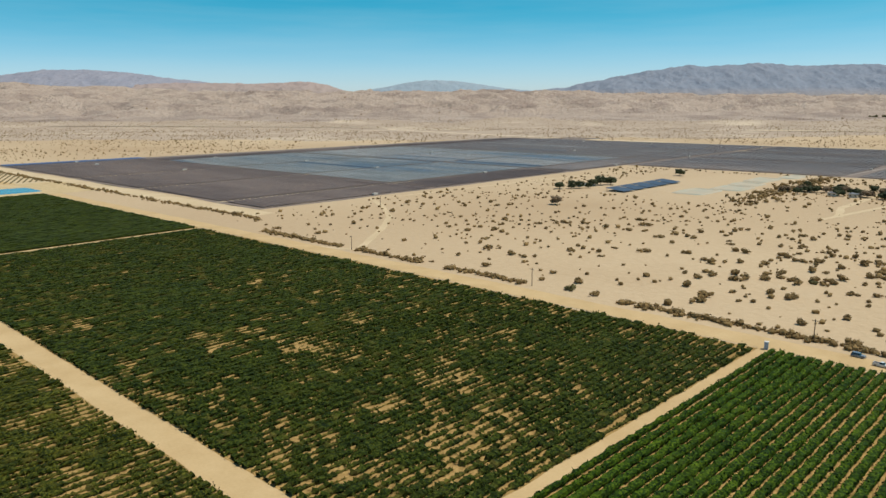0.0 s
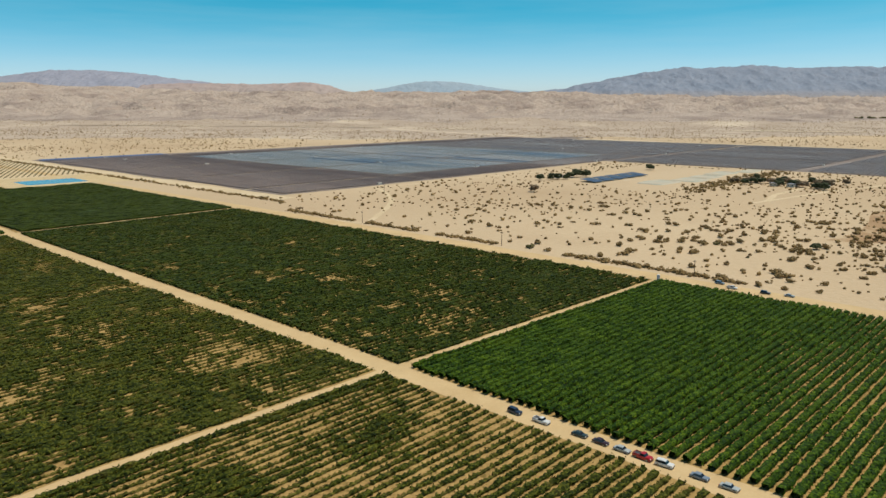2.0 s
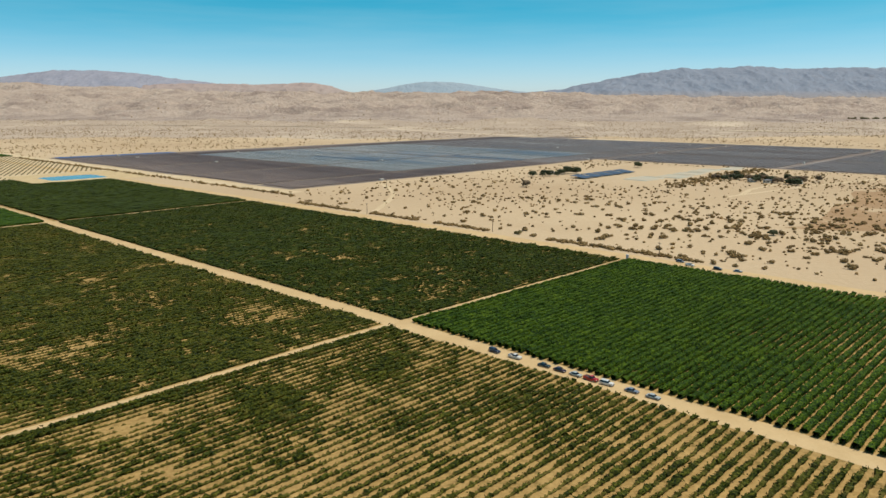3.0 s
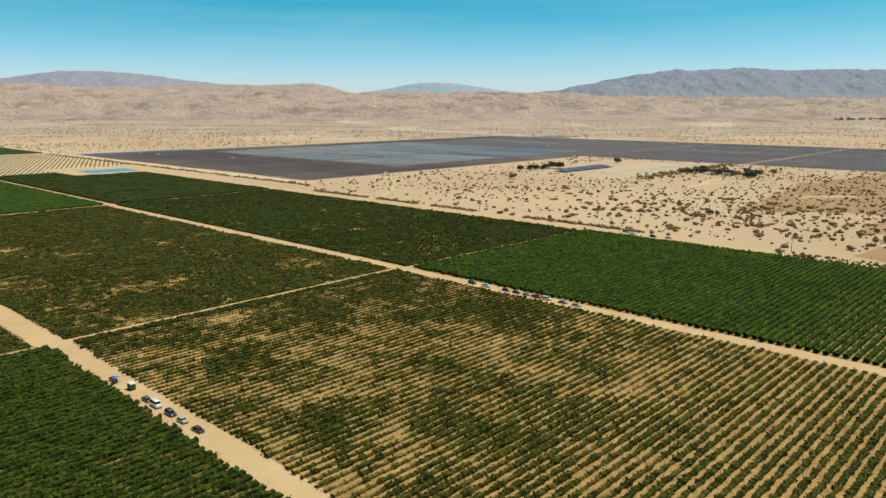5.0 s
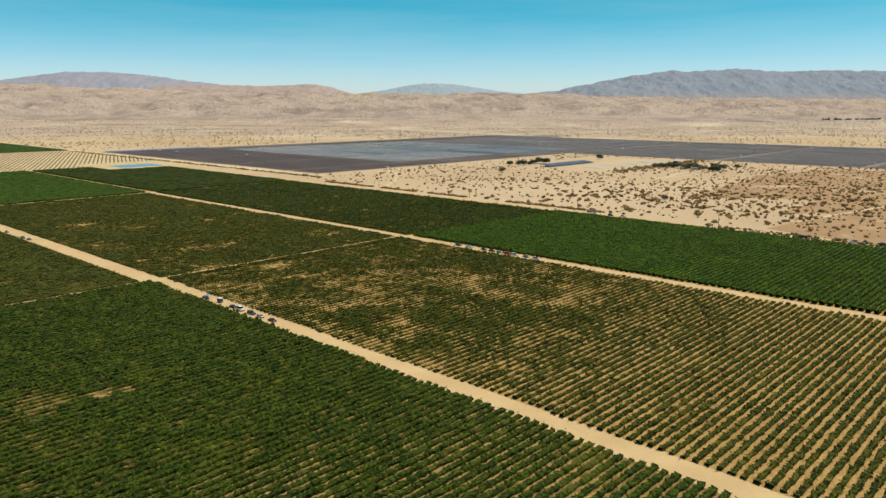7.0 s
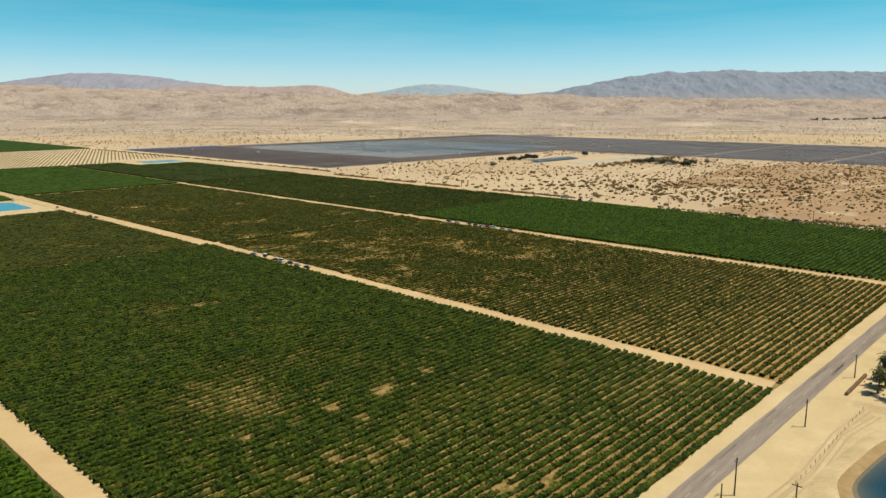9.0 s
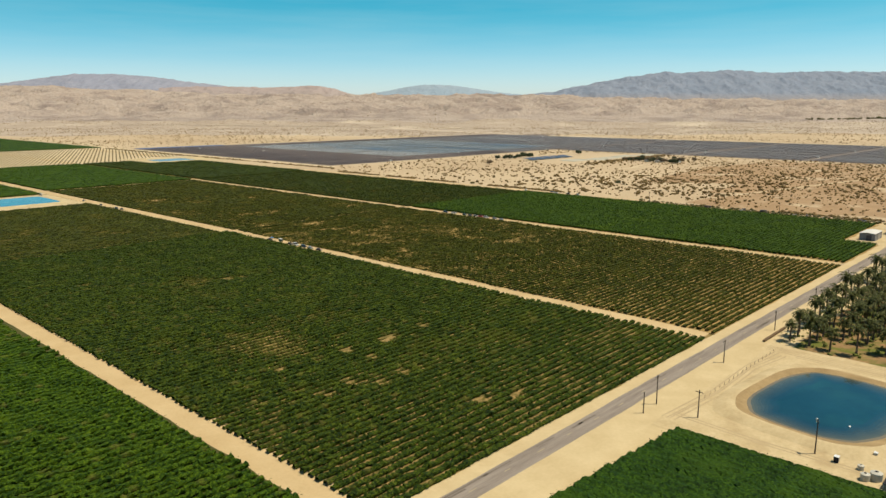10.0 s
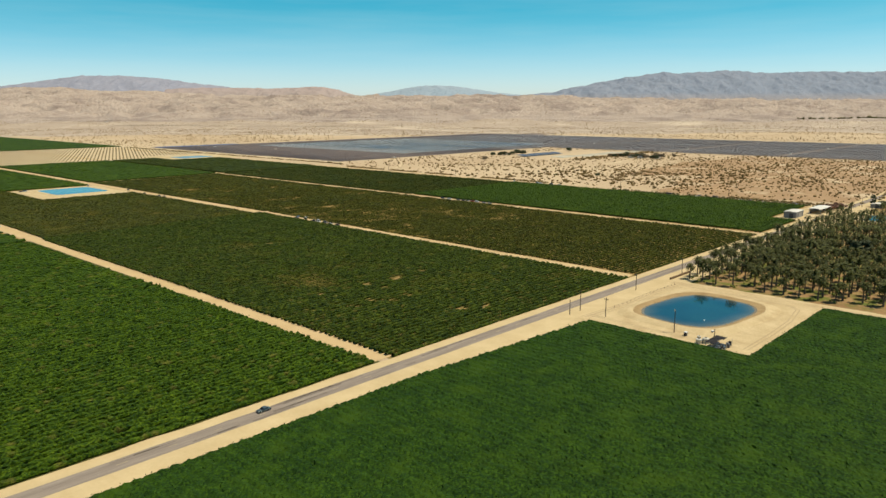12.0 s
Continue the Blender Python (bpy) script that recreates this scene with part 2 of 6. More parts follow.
def sheet(name, x0, x1, y0, y1, z, material, label, category, kind="structure", step=20.0, wave=0.0, seed=0.0):
    """A flat piece of ground whose rim wavers a little."""
    nx, ny = max(1, int((x1 - x0) / step)), max(1, int((y1 - y0) / step))
    gx, gy = np.meshgrid(np.linspace(x0, x1, nx + 1), np.linspace(y0, y1, ny + 1))
    px, py = gx.copy(), gy.copy()
    if wave:
        reach = max(step, 2.5 * wave)
        for j in range(ny + 1):
            for i in range(nx + 1):
                fx = max(0.0, 1 - min(gx[j, i] - x0, x1 - gx[j, i]) / reach)
                fy = max(0.0, 1 - min(gy[j, i] - y0, y1 - gy[j, i]) / reach)
                if fx or fy:
                    p = Vector((gx[j, i] * 0.11 + seed, gy[j, i] * 0.11, seed)) if wave < 10 else Vector((gx[j, i] * 0.012 + seed, gy[j, i] * 0.012, seed))
                    px[j, i] += fx * wave * noise.noise(p)
                    py[j, i] += fy * wave * noise.noise(p + Vector((31, 7, 3)))
    v = np.stack([px.ravel(), py.ravel(), np.full(px.size, z)], 1)
    q = (np.arange(ny)[:, None] * (nx + 1) + np.arange(nx)[None]).ravel()
    t = np.concatenate([np.stack([q, q + 1, q + nx + 2], 1), np.stack([q, q + nx + 2, q + nx + 1], 1)])
    return tagged(new(name, tri_mesh(name, v, t, [material])), label, category, "", kind)


# ---- the land ----
AHEAD, ASIDE = np.array((0.7299, 0.6836)), np.array((0.6836, -0.7299))


def step01(x):
    x = np.clip(x, 0, 1)
    return x * x * (3 - 2 * x)


def crest(w):
    """Height of the badlands' crest by the way aside."""
    return 124 + 46 * step01((-w - 1000) / 1250) - 30 * step01((w - 250) / 1100)


def land_height(u, w):
    if u < 1950:
        return 0.0
    far = min(1.0, (u - 1950) / 1700)
    p = Vector((u * 0.0042, w * 0.0042, 0.3))
    ridges = noise.ridged_multi_fractal(p * 1.6, 0.85, 2.15, 7, 1.0, 2.0) - 1.0
    lumps = noise.fractal(p * 0.9 + Vector((5, 9, 1)), 0.8, 2.0, 4)
    rough_up = float(step01((u - 2250) / 500))
    back = 1 - 0.25 * float(step01((u - 3700) / 400))
    return float(crest(w)) * back * (0.35 * float(step01(far)) + 0.65 * far) * (0.97 + 0.05 * noise.noise(p * 0.4)) + rough_up * (24.0 * ridges + 10.0 * lumps)


us = np.concatenate([np.linspace(-900, 1100, 21), np.arange(1125, 2100, 25.0), np.arange(2100, 4240, 17.0)])
ws = np.concatenate([np.linspace(-3400, 3400, 320)])
heights = np.array([[land_height(u, w) for w in ws] for u in us])
gu, gw = np.meshgrid(us, ws, indexing="ij")
nu, nw = gu.shape
gw = gw * (0.45 + 0.55 * step01((gu + 900) / 3000))
vs = np.stack([gu * AHEAD[0] + gw * ASIDE[0], gu * AHEAD[1] + gw * ASIDE[1], heights], 2).reshape(-1, 3)
q = (np.arange(nu - 1)[:, None] * nw + np.arange(nw - 1)[None]).ravel()
ts = np.concatenate([np.stack([q, q + nw + 1, q + nw], 1), np.stack([q, q + 1, q + nw + 1], 1)])
ts = ts[:, ::-1]
LAND = make("desert_land", (0.47, 0.348, 0.218), (0.60, 0.472, 0.312), 0.012, 0.95, 0.35, 0.35, 0.5, 0.3,
            third=(0.43, 0.31, 0.19), third_scale=0.003, third_cut=(0.42, 0.68))
# greyer and pinker than the near land: distance haze put into the colour
HILL = make("hazed_badland_rock", (0.405, 0.318, 0.262), (0.535, 0.440, 0.368), 0.010, 0.95, 0.07, 0.5, 1.0, 6.0,
            third=(0.32, 0.252, 0.215), third_scale=0.006, third_cut=(0.48, 0.66))
PLAIN = make("far_plain_sand", (0.36, 0.280, 0.212), (0.49, 0.395, 0.306), 0.008, 0.95, 0.08, 0.35, 0.3, 0.3,
             third=(0.58, 0.48, 0.36), third_scale=0.004, third_cut=(0.55, 0.7))
mid = vs[ts].mean(1)
depth_of = mid[:, :2] @ AHEAD + np.array([160 * noise.noise(Vector((p[0] * 0.004, p[1] * 0.004, 3))) + 60 * noise.noise(Vector((p[0] * 0.02, p[1] * 0.02, 5))) for p in mid])
zone = (depth_of > 1330).astype(int) + (depth_of > 2230).astype(int)
land = tagged(new("ground", tri_mesh("ground", vs, ts, [LAND, PLAIN, HILL], zone, smooth=True)), "pale sandy desert floor rising into eroded hills", "ground", "", "structure")


def mountain(label, u0, depth, top_of, base, colour_low, colour_high, seed, w0, w1, craggy=1.0, foot=(45, 130)):
    """A range of mountains: a crest of broad swells by the way aside, with ribs down its face."""
    nw2, nd = 380, 26
    v = np.zeros((nd, nw2, 3))
    for i, w in enumerate(np.linspace(w0, w1, nw2)):
        top = top_of(w) - base
        for j in range(nd):
            k = j / (nd - 1)
            u = u0 - depth * (1 - k)
            p = Vector((w * 0.0045 + seed, u * 0.0045, seed))
            rib = noise.ridged_multi_fractal(p * 2.6, 0.85, 2.1, 6, 1.0, 2.0) - 1.1
            broad = noise.noise(p * 0.9)
            z = base + top * k ** 0.75 + craggy * (rib * (6.0 * k + 38 * k * (1 - k)) + broad * 40 * k * (1 - k))
            v[j, i] = (*(u * AHEAD + w * ASIDE), z)
    qq = (np.arange(nd - 1)[:, None] * nw2 + np.arange(nw2 - 1)[None]).ravel()
    tt = np.concatenate([np.stack([qq, qq + 1, qq + nw2 + 1], 1), np.stack([qq, qq + nw2 + 1, qq + nw2], 1)])
    # pale bluish rock colours: the haze of distance is painted into them
    m = make("hazed_mountain_rock", colour_low, colour_high, 0.010, 1.0, 0.05, 0.5, 0.6, 5.0, spec=0.0)
    nodes, link = m.node_tree.nodes, m.node_tree.links.new
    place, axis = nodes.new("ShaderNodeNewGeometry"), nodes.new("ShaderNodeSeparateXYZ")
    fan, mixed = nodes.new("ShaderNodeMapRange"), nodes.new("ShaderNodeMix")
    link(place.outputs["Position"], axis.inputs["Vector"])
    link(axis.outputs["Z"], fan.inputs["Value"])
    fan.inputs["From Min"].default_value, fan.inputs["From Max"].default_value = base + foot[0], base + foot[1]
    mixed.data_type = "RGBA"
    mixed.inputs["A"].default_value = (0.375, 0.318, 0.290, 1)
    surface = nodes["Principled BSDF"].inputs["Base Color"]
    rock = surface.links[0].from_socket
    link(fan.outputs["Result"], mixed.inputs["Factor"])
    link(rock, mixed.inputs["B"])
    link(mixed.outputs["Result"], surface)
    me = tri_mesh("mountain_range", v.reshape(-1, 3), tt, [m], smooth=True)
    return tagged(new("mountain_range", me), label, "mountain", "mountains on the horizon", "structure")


def swell(w, c, s):
    return math.exp(-((w - c) / s) ** 2)


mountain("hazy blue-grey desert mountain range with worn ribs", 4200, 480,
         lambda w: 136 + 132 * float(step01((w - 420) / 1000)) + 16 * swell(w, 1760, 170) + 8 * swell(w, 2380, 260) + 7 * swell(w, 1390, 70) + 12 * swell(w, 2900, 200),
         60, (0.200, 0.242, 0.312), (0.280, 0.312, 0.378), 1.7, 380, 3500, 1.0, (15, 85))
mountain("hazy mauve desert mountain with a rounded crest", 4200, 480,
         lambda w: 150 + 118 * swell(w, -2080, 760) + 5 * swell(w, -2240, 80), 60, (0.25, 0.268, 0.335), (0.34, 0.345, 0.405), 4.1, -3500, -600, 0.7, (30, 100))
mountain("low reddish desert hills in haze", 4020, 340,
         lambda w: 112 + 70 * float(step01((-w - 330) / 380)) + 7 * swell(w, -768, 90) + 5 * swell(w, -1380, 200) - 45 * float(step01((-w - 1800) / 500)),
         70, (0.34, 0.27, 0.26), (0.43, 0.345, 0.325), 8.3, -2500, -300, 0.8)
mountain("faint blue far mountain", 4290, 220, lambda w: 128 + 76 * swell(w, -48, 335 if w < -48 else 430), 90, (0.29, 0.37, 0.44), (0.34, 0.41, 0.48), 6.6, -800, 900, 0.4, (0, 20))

# ---- roads and open soil ----
dirt = []
for x0, x1, y0, y1 in ((61.6, 67.9, -190, 1150), (-65.6, -58.7, -190, 64), (-64.0, -56.4, 62, 760), (-190.8, -184.0, -190, 640), (-58, 64.0, 61.6, 64.8), (66, 188.0, 58.9, 63.4), (-64, 187, 327.9, 332.8), (-186, -60, 62.9, 64.4),
                       (187.2, 196.5, -190, 930)):
    dirt.append(sheet("road", x0, x1, y0, y1, 0.058 + 0.001 * len(dirt), ROAD_DIRT, "pale graded dirt farm road between vineyard blocks", "road", step=4.0, wave=0.6, seed=len(dirt)))
for corner in dirt[5].data.vertices:
    corner.co.y -= 0.026 * (corner.co.x - 90)
for corner in dirt[1].data.vertices:
    corner.co.x += 0.0175 * (corner.co.y + 130)
sheet("road", -700, 720, -210.8, -191.0, 0.068, SHOULDER, "pale sandy shoulders along the paved road", "road", step=4.0, wave=0.7, seed=9)
asphalt = sheet("road", -700, 720, -198.9, -194.4, 0.080, ASPHALT, "worn grey asphalt country road", "road", step=5.0, wave=0.25, seed=3)

MARK = make("worn_road_paint", (0.30, 0.245, 0.16), (0.44, 0.365, 0.24), 0.4, 0.9, 3.0, 0.5, 0.0)
PATCH = make("fresh_tar_patch", (0.13, 0.105, 0.082), (0.19, 0.155, 0.125), 0.5, 0.9, 3.0, 0.4, 0.0)
rr = random.Random(8)
for k in range(34):
    x = -258 + 9.7 * k + rr.uniform(-0.3, 0.3)
    sheet("lane_mark", x, x + rr.uniform(1.2, 2.2), -196.82, -196.62, 0.086, MARK, "", "", "", step=0.5, wave=0.06, seed=k).parent = asphalt
for k in range(40):
    x, y = rr.uniform(-260, 150), rr.choice((-198.2, -197.5, -195.8, -195.1)) + rr.uniform(-0.2, 0.2)
    sheet("tar_patch", x, x + rr.uniform(3, 14), y - 0.16, y + rr.uniform(0.1, 0.3), 0.0845, PATCH, "", "", "", step=1.0, wave=0.25, seed=k).parent = asphalt


# ---- vineyard ----
def clump_kit(count, leaves, seed):
    """Lumps of vine canopy: a five-sided jittered dome with loose leaf sprays round it. Unit size: 1 long, 1 wide, 1 high."""
    rng = np.random.default_rng(seed)
    kit = []
    for _ in range(count):
        v, t = [], []
        for ring, (r, z) in enumerate(((0.46, 0.12), (0.5, 0.62))):
            for k in range(5):
                a = 2 * math.pi * (k + 0.5 * ring + rng.uniform(-0.2, 0.2)) / 5
                rr = r * rng.uniform(0.82, 1.22)
                v.append((rr * math.cos(a) * 1.15, rr * math.sin(a), z + rng.uniform(-0.14, 0.14)))
        v.append((rng.uniform(-0.15, 0.15), rng.uniform(-0.15, 0.15), 1.0 + rng.uniform(-0.12, 0.1)))
        for k in range(5):
            n = (k + 1) % 5
            t += [(k, n, 5 + k), (n, 5 + n, 5 + k), (5 + k, 5 + n, 10)]
        for _ in range(leaves):
            a, z = rng.uniform(0, 2 * math.pi), rng.uniform(0.25, 1.05)
            r = 0.56 * math.sqrt(max(0.05, 1 - max(0, z - 0.45) ** 2 * 2.4))
            c = np.array((r * math.cos(a) * 1.15, r * math.sin(a), z))
            d1, d2 = rng.normal(size=3), rng.normal(size=3)
            s = rng.uniform(0.16, 0.30)
            i = len(v)
            v += [tuple(c + s * d1 / np.linalg.norm(d1)), tuple(c + s * d2 / np.linalg.norm(d2)), tuple(c - s * (d1 + d2) / np.linalg.norm(d1 + d2))]
            t.append((i, i + 1, i + 2))
        kit.append((np.array(v), np.array(t)))
    return kit


def scatter(kit, pos, sx, sy, sz, turn, pick):
    """Many clumps of one kit as arrays of vertices and triangles."""
    vs_, ts_, base = [], [], 0
    for k, (v, t) in enumerate(kit):
        sel = np.nonzero(pick == k)[0]
        if not len(sel):
            continue
        c, s = np.cos(turn[sel])[:, None], np.sin(turn[sel])[:, None]
        x0, y0 = v[None, :, 0], v[None, :, 1]
        x = (x0 * c - y0 * s) * sx[sel][:, None] + pos[sel, 0][:, None]
        y = (x0 * s + y0 * c) * sy[sel][:, None] + pos[sel, 1][:, None]
        z = v[None, :, 2] * sz[sel][:, None] + pos[sel, 2][:, None]
        vs_.append(np.stack([x, y, z], 2).reshape(-1, 3))
        ts_.append((t[None] + (np.arange(len(sel)) * len(v))[:, None, None] + base).reshape(-1, 3))
        base += len(sel) * len(v)
    if not vs_:
        return np.zeros((0, 3)), np.zeros((0, 3), int)
    return np.concatenate(vs_), np.concatenate(ts_)


KIT_SCRUB = clump_kit(8, 9, 21)
KIT_DOT = clump_kit(6, 0, 22)
KIT_MID = clump_kit(8, 2, 23)


def speck_kit(count, seed):
    """Far scrub: a lopsided five-sided tuft."""
    rng = np.random.default_rng(seed)
    kit = []
    for _ in range(count):
        a = 2 * math.pi * (np.arange(5) + rng.uniform(-0.25, 0.25, 5)) / 5
        r = 0.5 * rng.uniform(0.75, 1.2, 5)
        v = np.concatenate([np.stack([r * np.cos(a), r * np.sin(a), np.zeros(5)], 1), [[rng.uniform(-0.2, 0.2), rng.uniform(-0.2, 0.2), 1.0]]])
        kit.append((v, np.array([(k, (k + 1) % 5, 5) for k in range(5)])))
    return kit


KIT_SPECK = speck_kit(8, 24)


def vigour(x, y, seed, size):
    """How well the vines grow at a place, about 0 to 1."""
    p = Vector((x / size + seed * 3.7, y / size - seed * 1.9, seed))
    q2 = Vector((x / 6.0 + seed, y / 6.0, seed * 2.0))
    return 0.55 + 0.85 * noise.fractal(p, 0.9, 2.0, 3) + 0.25 * noise.noise(q2)


SECTION = np.array(((-0.18, 0.12), (-0.50, 0.48), (-0.40, 0.94), (0.38, 1.0), (0.50, 0.52), (0.18, 0.12)))


BEAD = np.array(((-0.26, 0.08), (-0.50, 0.46), (-0.43, 0.92), (0.40, 0.95), (0.46, 0.10)))


def hedge(s, o, wide, tall, live, rng, leaves, rough_side, section=SECTION, top=()):
    """One trained vine row: a lumpy hedge along s at the offset o, open where plants are missing, with loose leaf
    sprays on it. top: the faces kept in the undarkened leaf; all others take the shade-darkened copy.
    """
    n, c = len(s), len(section)
    edge = live & ~(np.roll(live, 1) & np.roll(live, -1))
    scale = np.where(edge, 0.55, 1.0)
    jw = 1 + rough_side * rng.normal(0, 1, (n, c))
    jz = 1 + 0.7 * rough_side * rng.normal(0, 1, (n, c))
    across = o[:, None] + section[None, :, 0] * (wide * scale)[:, None] * jw
    up = section[None, :, 1] * (tall * (0.4 + 0.6 * scale))[:, None] * jz
    along = s[:, None] + rng.normal(0, 0.10, (n, c))
    v = np.stack([along, across, np.maximum(up, 0.04)], 2).reshape(-1, 3)
    i = np.nonzero(live[:-1] & live[1:])[0]
    a = (i[:, None] * c + np.arange(c - 1)[None]).ravel()
    t = np.concatenate([np.stack([a, a + c, a + c + 1], 1), np.stack([a, a + c + 1, a + 1], 1)])
    in_shade = np.tile(~np.isin(a % c, top), 2).astype(int)
    body = len(t)
    if leaves:
        k = np.repeat(np.unique(np.concatenate([i, i + 1])), leaves)
        m = len(k)
        f = rng.uniform(0.2, 4.8, m)
        lo = np.floor(f).astype(int)
        mixf = (f - lo)[:, None]
        sec = SECTION[lo] * (1 - mixf) + SECTION[lo + 1] * mixf
        c = np.stack([s[k] + rng.uniform(-0.5, 0.5, m), o[k] + sec[:, 0] * wide[k] * 1.08, sec[:, 1] * tall[k] * 1.05], 1)
        size = rng.uniform(0.14, 0.36, m)[:, None]
        d1, d2 = rng.normal(size=(m, 3)), rng.normal(size=(m, 3))
        d1 /= np.linalg.norm(d1, axis=1)[:, None]
        d2 /= np.linalg.norm(d2, axis=1)[:, None]
        tri = np.stack([c + size * d1, c + size * d2, c - size * (d1 + d2) * 0.8], 1).reshape(-1, 3)
        t = np.concatenate([t, (np.arange(m * 3) + len(v)).reshape(-1, 3)])
        v = np.concatenate([v, tri])
    return v, t, np.concatenate([in_shade, np.zeros(len(t) - body, int)])


def beads(s, o, g, wide, tall, rng, leaves=5, slim=0.52, yellow=0.62, spray=1.0):
    """One row of low vine plants on a common cane: each swells with its growth from a stunted sprig to a full bush that meets its neighbours."""
    n = len(s)
    size = np.clip(g, 0.0, 1.0)
    big = np.where(g < -0.1, 0.0, 1.0)
    w, h = (slim + (wide - slim) * size ** 0.9) * rng.uniform(0.88, 1.12, n), (0.30 + (tall - 0.30) * size) * rng.uniform(0.84, 1.2, n)
    w, h = 0.07 + (w - 0.07) * big, 0.05 + (h - 0.05) * big
    pinch = np.clip(0.42 + 0.42 * np.minimum(size[:-1], size[1:]), 0.42, 0.84) * np.minimum(big[:-1], big[1:]) * rng.uniform(0.8, 1.15, n - 1)
    s2, o2, w2, h2 = np.empty(2 * n - 1), np.empty(2 * n - 1), np.empty(2 * n - 1), np.empty(2 * n - 1)
    s2[::2], s2[1::2] = s, (s[:-1] + s[1:]) / 2
    o2[::2], o2[1::2] = o, (o[:-1] + o[1:]) / 2
    w2[::2], w2[1::2] = w, np.maximum(0.07, pinch * (w[:-1] + w[1:]) / 2)
    h2[::2], h2[1::2] = h, np.maximum(0.05, np.minimum(1, pinch * 1.15) * (h[:-1] + h[1:]) / 2)
    v, t, inner = hedge(s2, o2, w2, h2, np.ones(2 * n - 1, bool), rng, 0, 0.15, BEAD)
    frail = 0.9 * np.clip((yellow - size) / 0.62, 0, 1)
    frail = np.clip(frail + np.where(rng.random(n) < 0.07, rng.uniform(0, 0.5, n), 0), 0, 0.9)
    weak = np.repeat(np.interp(np.arange(2 * n - 1) / 2, np.arange(n), frail), len(BEAD))
    k = np.repeat(np.nonzero(big)[0], leaves)
    c0 = len(k)
    f = rng.uniform(0.3, 4.7, c0)
    lo = np.floor(f).astype(int)
    mixf = (f - lo)[:, None]
    sec = SECTION[lo] * (1 - mixf) + SECTION[lo + 1] * mixf
    c = np.stack([s[k] + rng.uniform(-0.6, 0.6, c0) * (0.6 + 0.4 * size[k]), o[k] + sec[:, 0] * w[k] * rng.uniform(0.8, 1.2, c0), sec[:, 1] * h[k] * rng.uniform(0.9, 1.25, c0)], 1)
    leaf = (spray * rng.uniform(0.13, 0.40, c0) * (0.55 + 0.5 * size[k]))[:, None]
    d1, d2 = rng.normal(size=(c0, 3)), rng.normal(size=(c0, 3))
    d1 /= np.linalg.norm(d1, axis=1)[:, None]
    d2 /= np.linalg.norm(d2, axis=1)[:, None]
    tri = np.stack([c + leaf * d1, c + leaf * d2, c - leaf * (d1 + d2) * 0.8], 1)
    tri[:, :, 2] = np.maximum(tri[:, :, 2], 0.06)
    t = np.concatenate([t, (np.arange(c0 * 3) + len(v)).reshape(-1, 3)])
    return np.concatenate([v, tri.reshape(-1, 3)]), t, np.concatenate([inner, np.zeros(c0, int)]), np.concatenate([weak, np.repeat(frail[k], 3)])


def growth(x, y, row, seed, base, swing, size, runs, mottle, spots, even):
    """How big each plant of a row is, 0 to 1: broad patches, mottling across rows, runs along the row, and known weak or strong spots (x, y, radius, change)."""
    g = np.empty(len(x))
    for i, (a, b) in enumerate(zip(x, y)):
        p = Vector((a / size + seed * 3.7, b / size - seed * 1.9, seed))
        q2 = Vector((a / 7.0 + seed, row * 5.31, seed * 2.0))
        q3 = Vector((a / 3.6, b / 3.6 + seed, seed * 4.0))
        calm = 1.0 if even is None or b > even[1] else 0.3 + 0.7 * max(0.0, (b - even[0]) / (even[1] - even[0]))
        g[i] = base + calm * (swing * noise.fractal(p, 0.8, 2.1, 3) + runs * noise.noise(q2) + mottle * noise.noise(q3))
    for sx, sy, r, d in spots:
        g += d * np.exp(-((x - sx) ** 2 + (y - sy) ** 2) / (r * r))
    return g


def bead_block(label, x0, x1, y0, y1, leaf, seed, gap=2.13, wide=1.25, tall=0.9, pitch=1.1, base=0.5, swing=0.5, size=26.0, runs=0.3, mottle=0.3, spots=(), keep=None, single=0.18, soil=None,
               leaves=5, skew=0.0, firm=True, coarse=150.0, even=None, slim=0.52, yellow=0.62, spray=1.0):
    """A block of vine rows in which the single plants show, over bare soil. skew: how far the first rows lean with a road that runs askew; coarse: beyond this y the plants are drawn larger; even: below the first y the growth is steady, past the second as patchy as it gets."""
    rng = np.random.default_rng(seed)
    block = thing("vineyard_block", label, "vineyard", "vineyard blocks", "", (0, 0, 0))
    sheet("soil", x0 - 0.6, x1 + 0.6, y0 - 0.6 - (2.5 if skew else 0), y1 + 0.6, 0.05, soil or SOIL, "", "", "", step=6.0, wave=1.4, seed=seed).parent = block
    for j, r in enumerate(np.arange(y0 + 0.9, y1 - 0.5, gap)):
        step = pitch * (1.6 if r > coarse else 1.0)
        s = np.arange(x0 + rng.uniform(0.2, 0.6), x1 - rng.uniform(0.0, 0.5), step)
        s = s + rng.normal(0, 0.10, len(s))
        o = np.full(len(s), r) + rng.normal(0, 0.06, len(s)) + skew * (s - 90) * math.exp(-(r - y0) / 70)
        g = growth(s, o, j, seed, base, swing, size, runs, mottle, spots, even) + rng.normal(0, single, len(s))
        if firm and r > y1 - 4.5:
            g += 0.45
        live = keep(s, o) if keep is not None else np.ones(len(s), bool)
        if live.sum() < 3:
            continue
        v, t, inner, weak = beads(s[live], o[live], g[live], wide, tall, rng, leaves, slim, yellow, spray)
        under("vine_hedge", tri_mesh("vine_hedge", v, t, [VINE[leaf], SHADED[leaf]], inner, weak=weak), block)
    return block


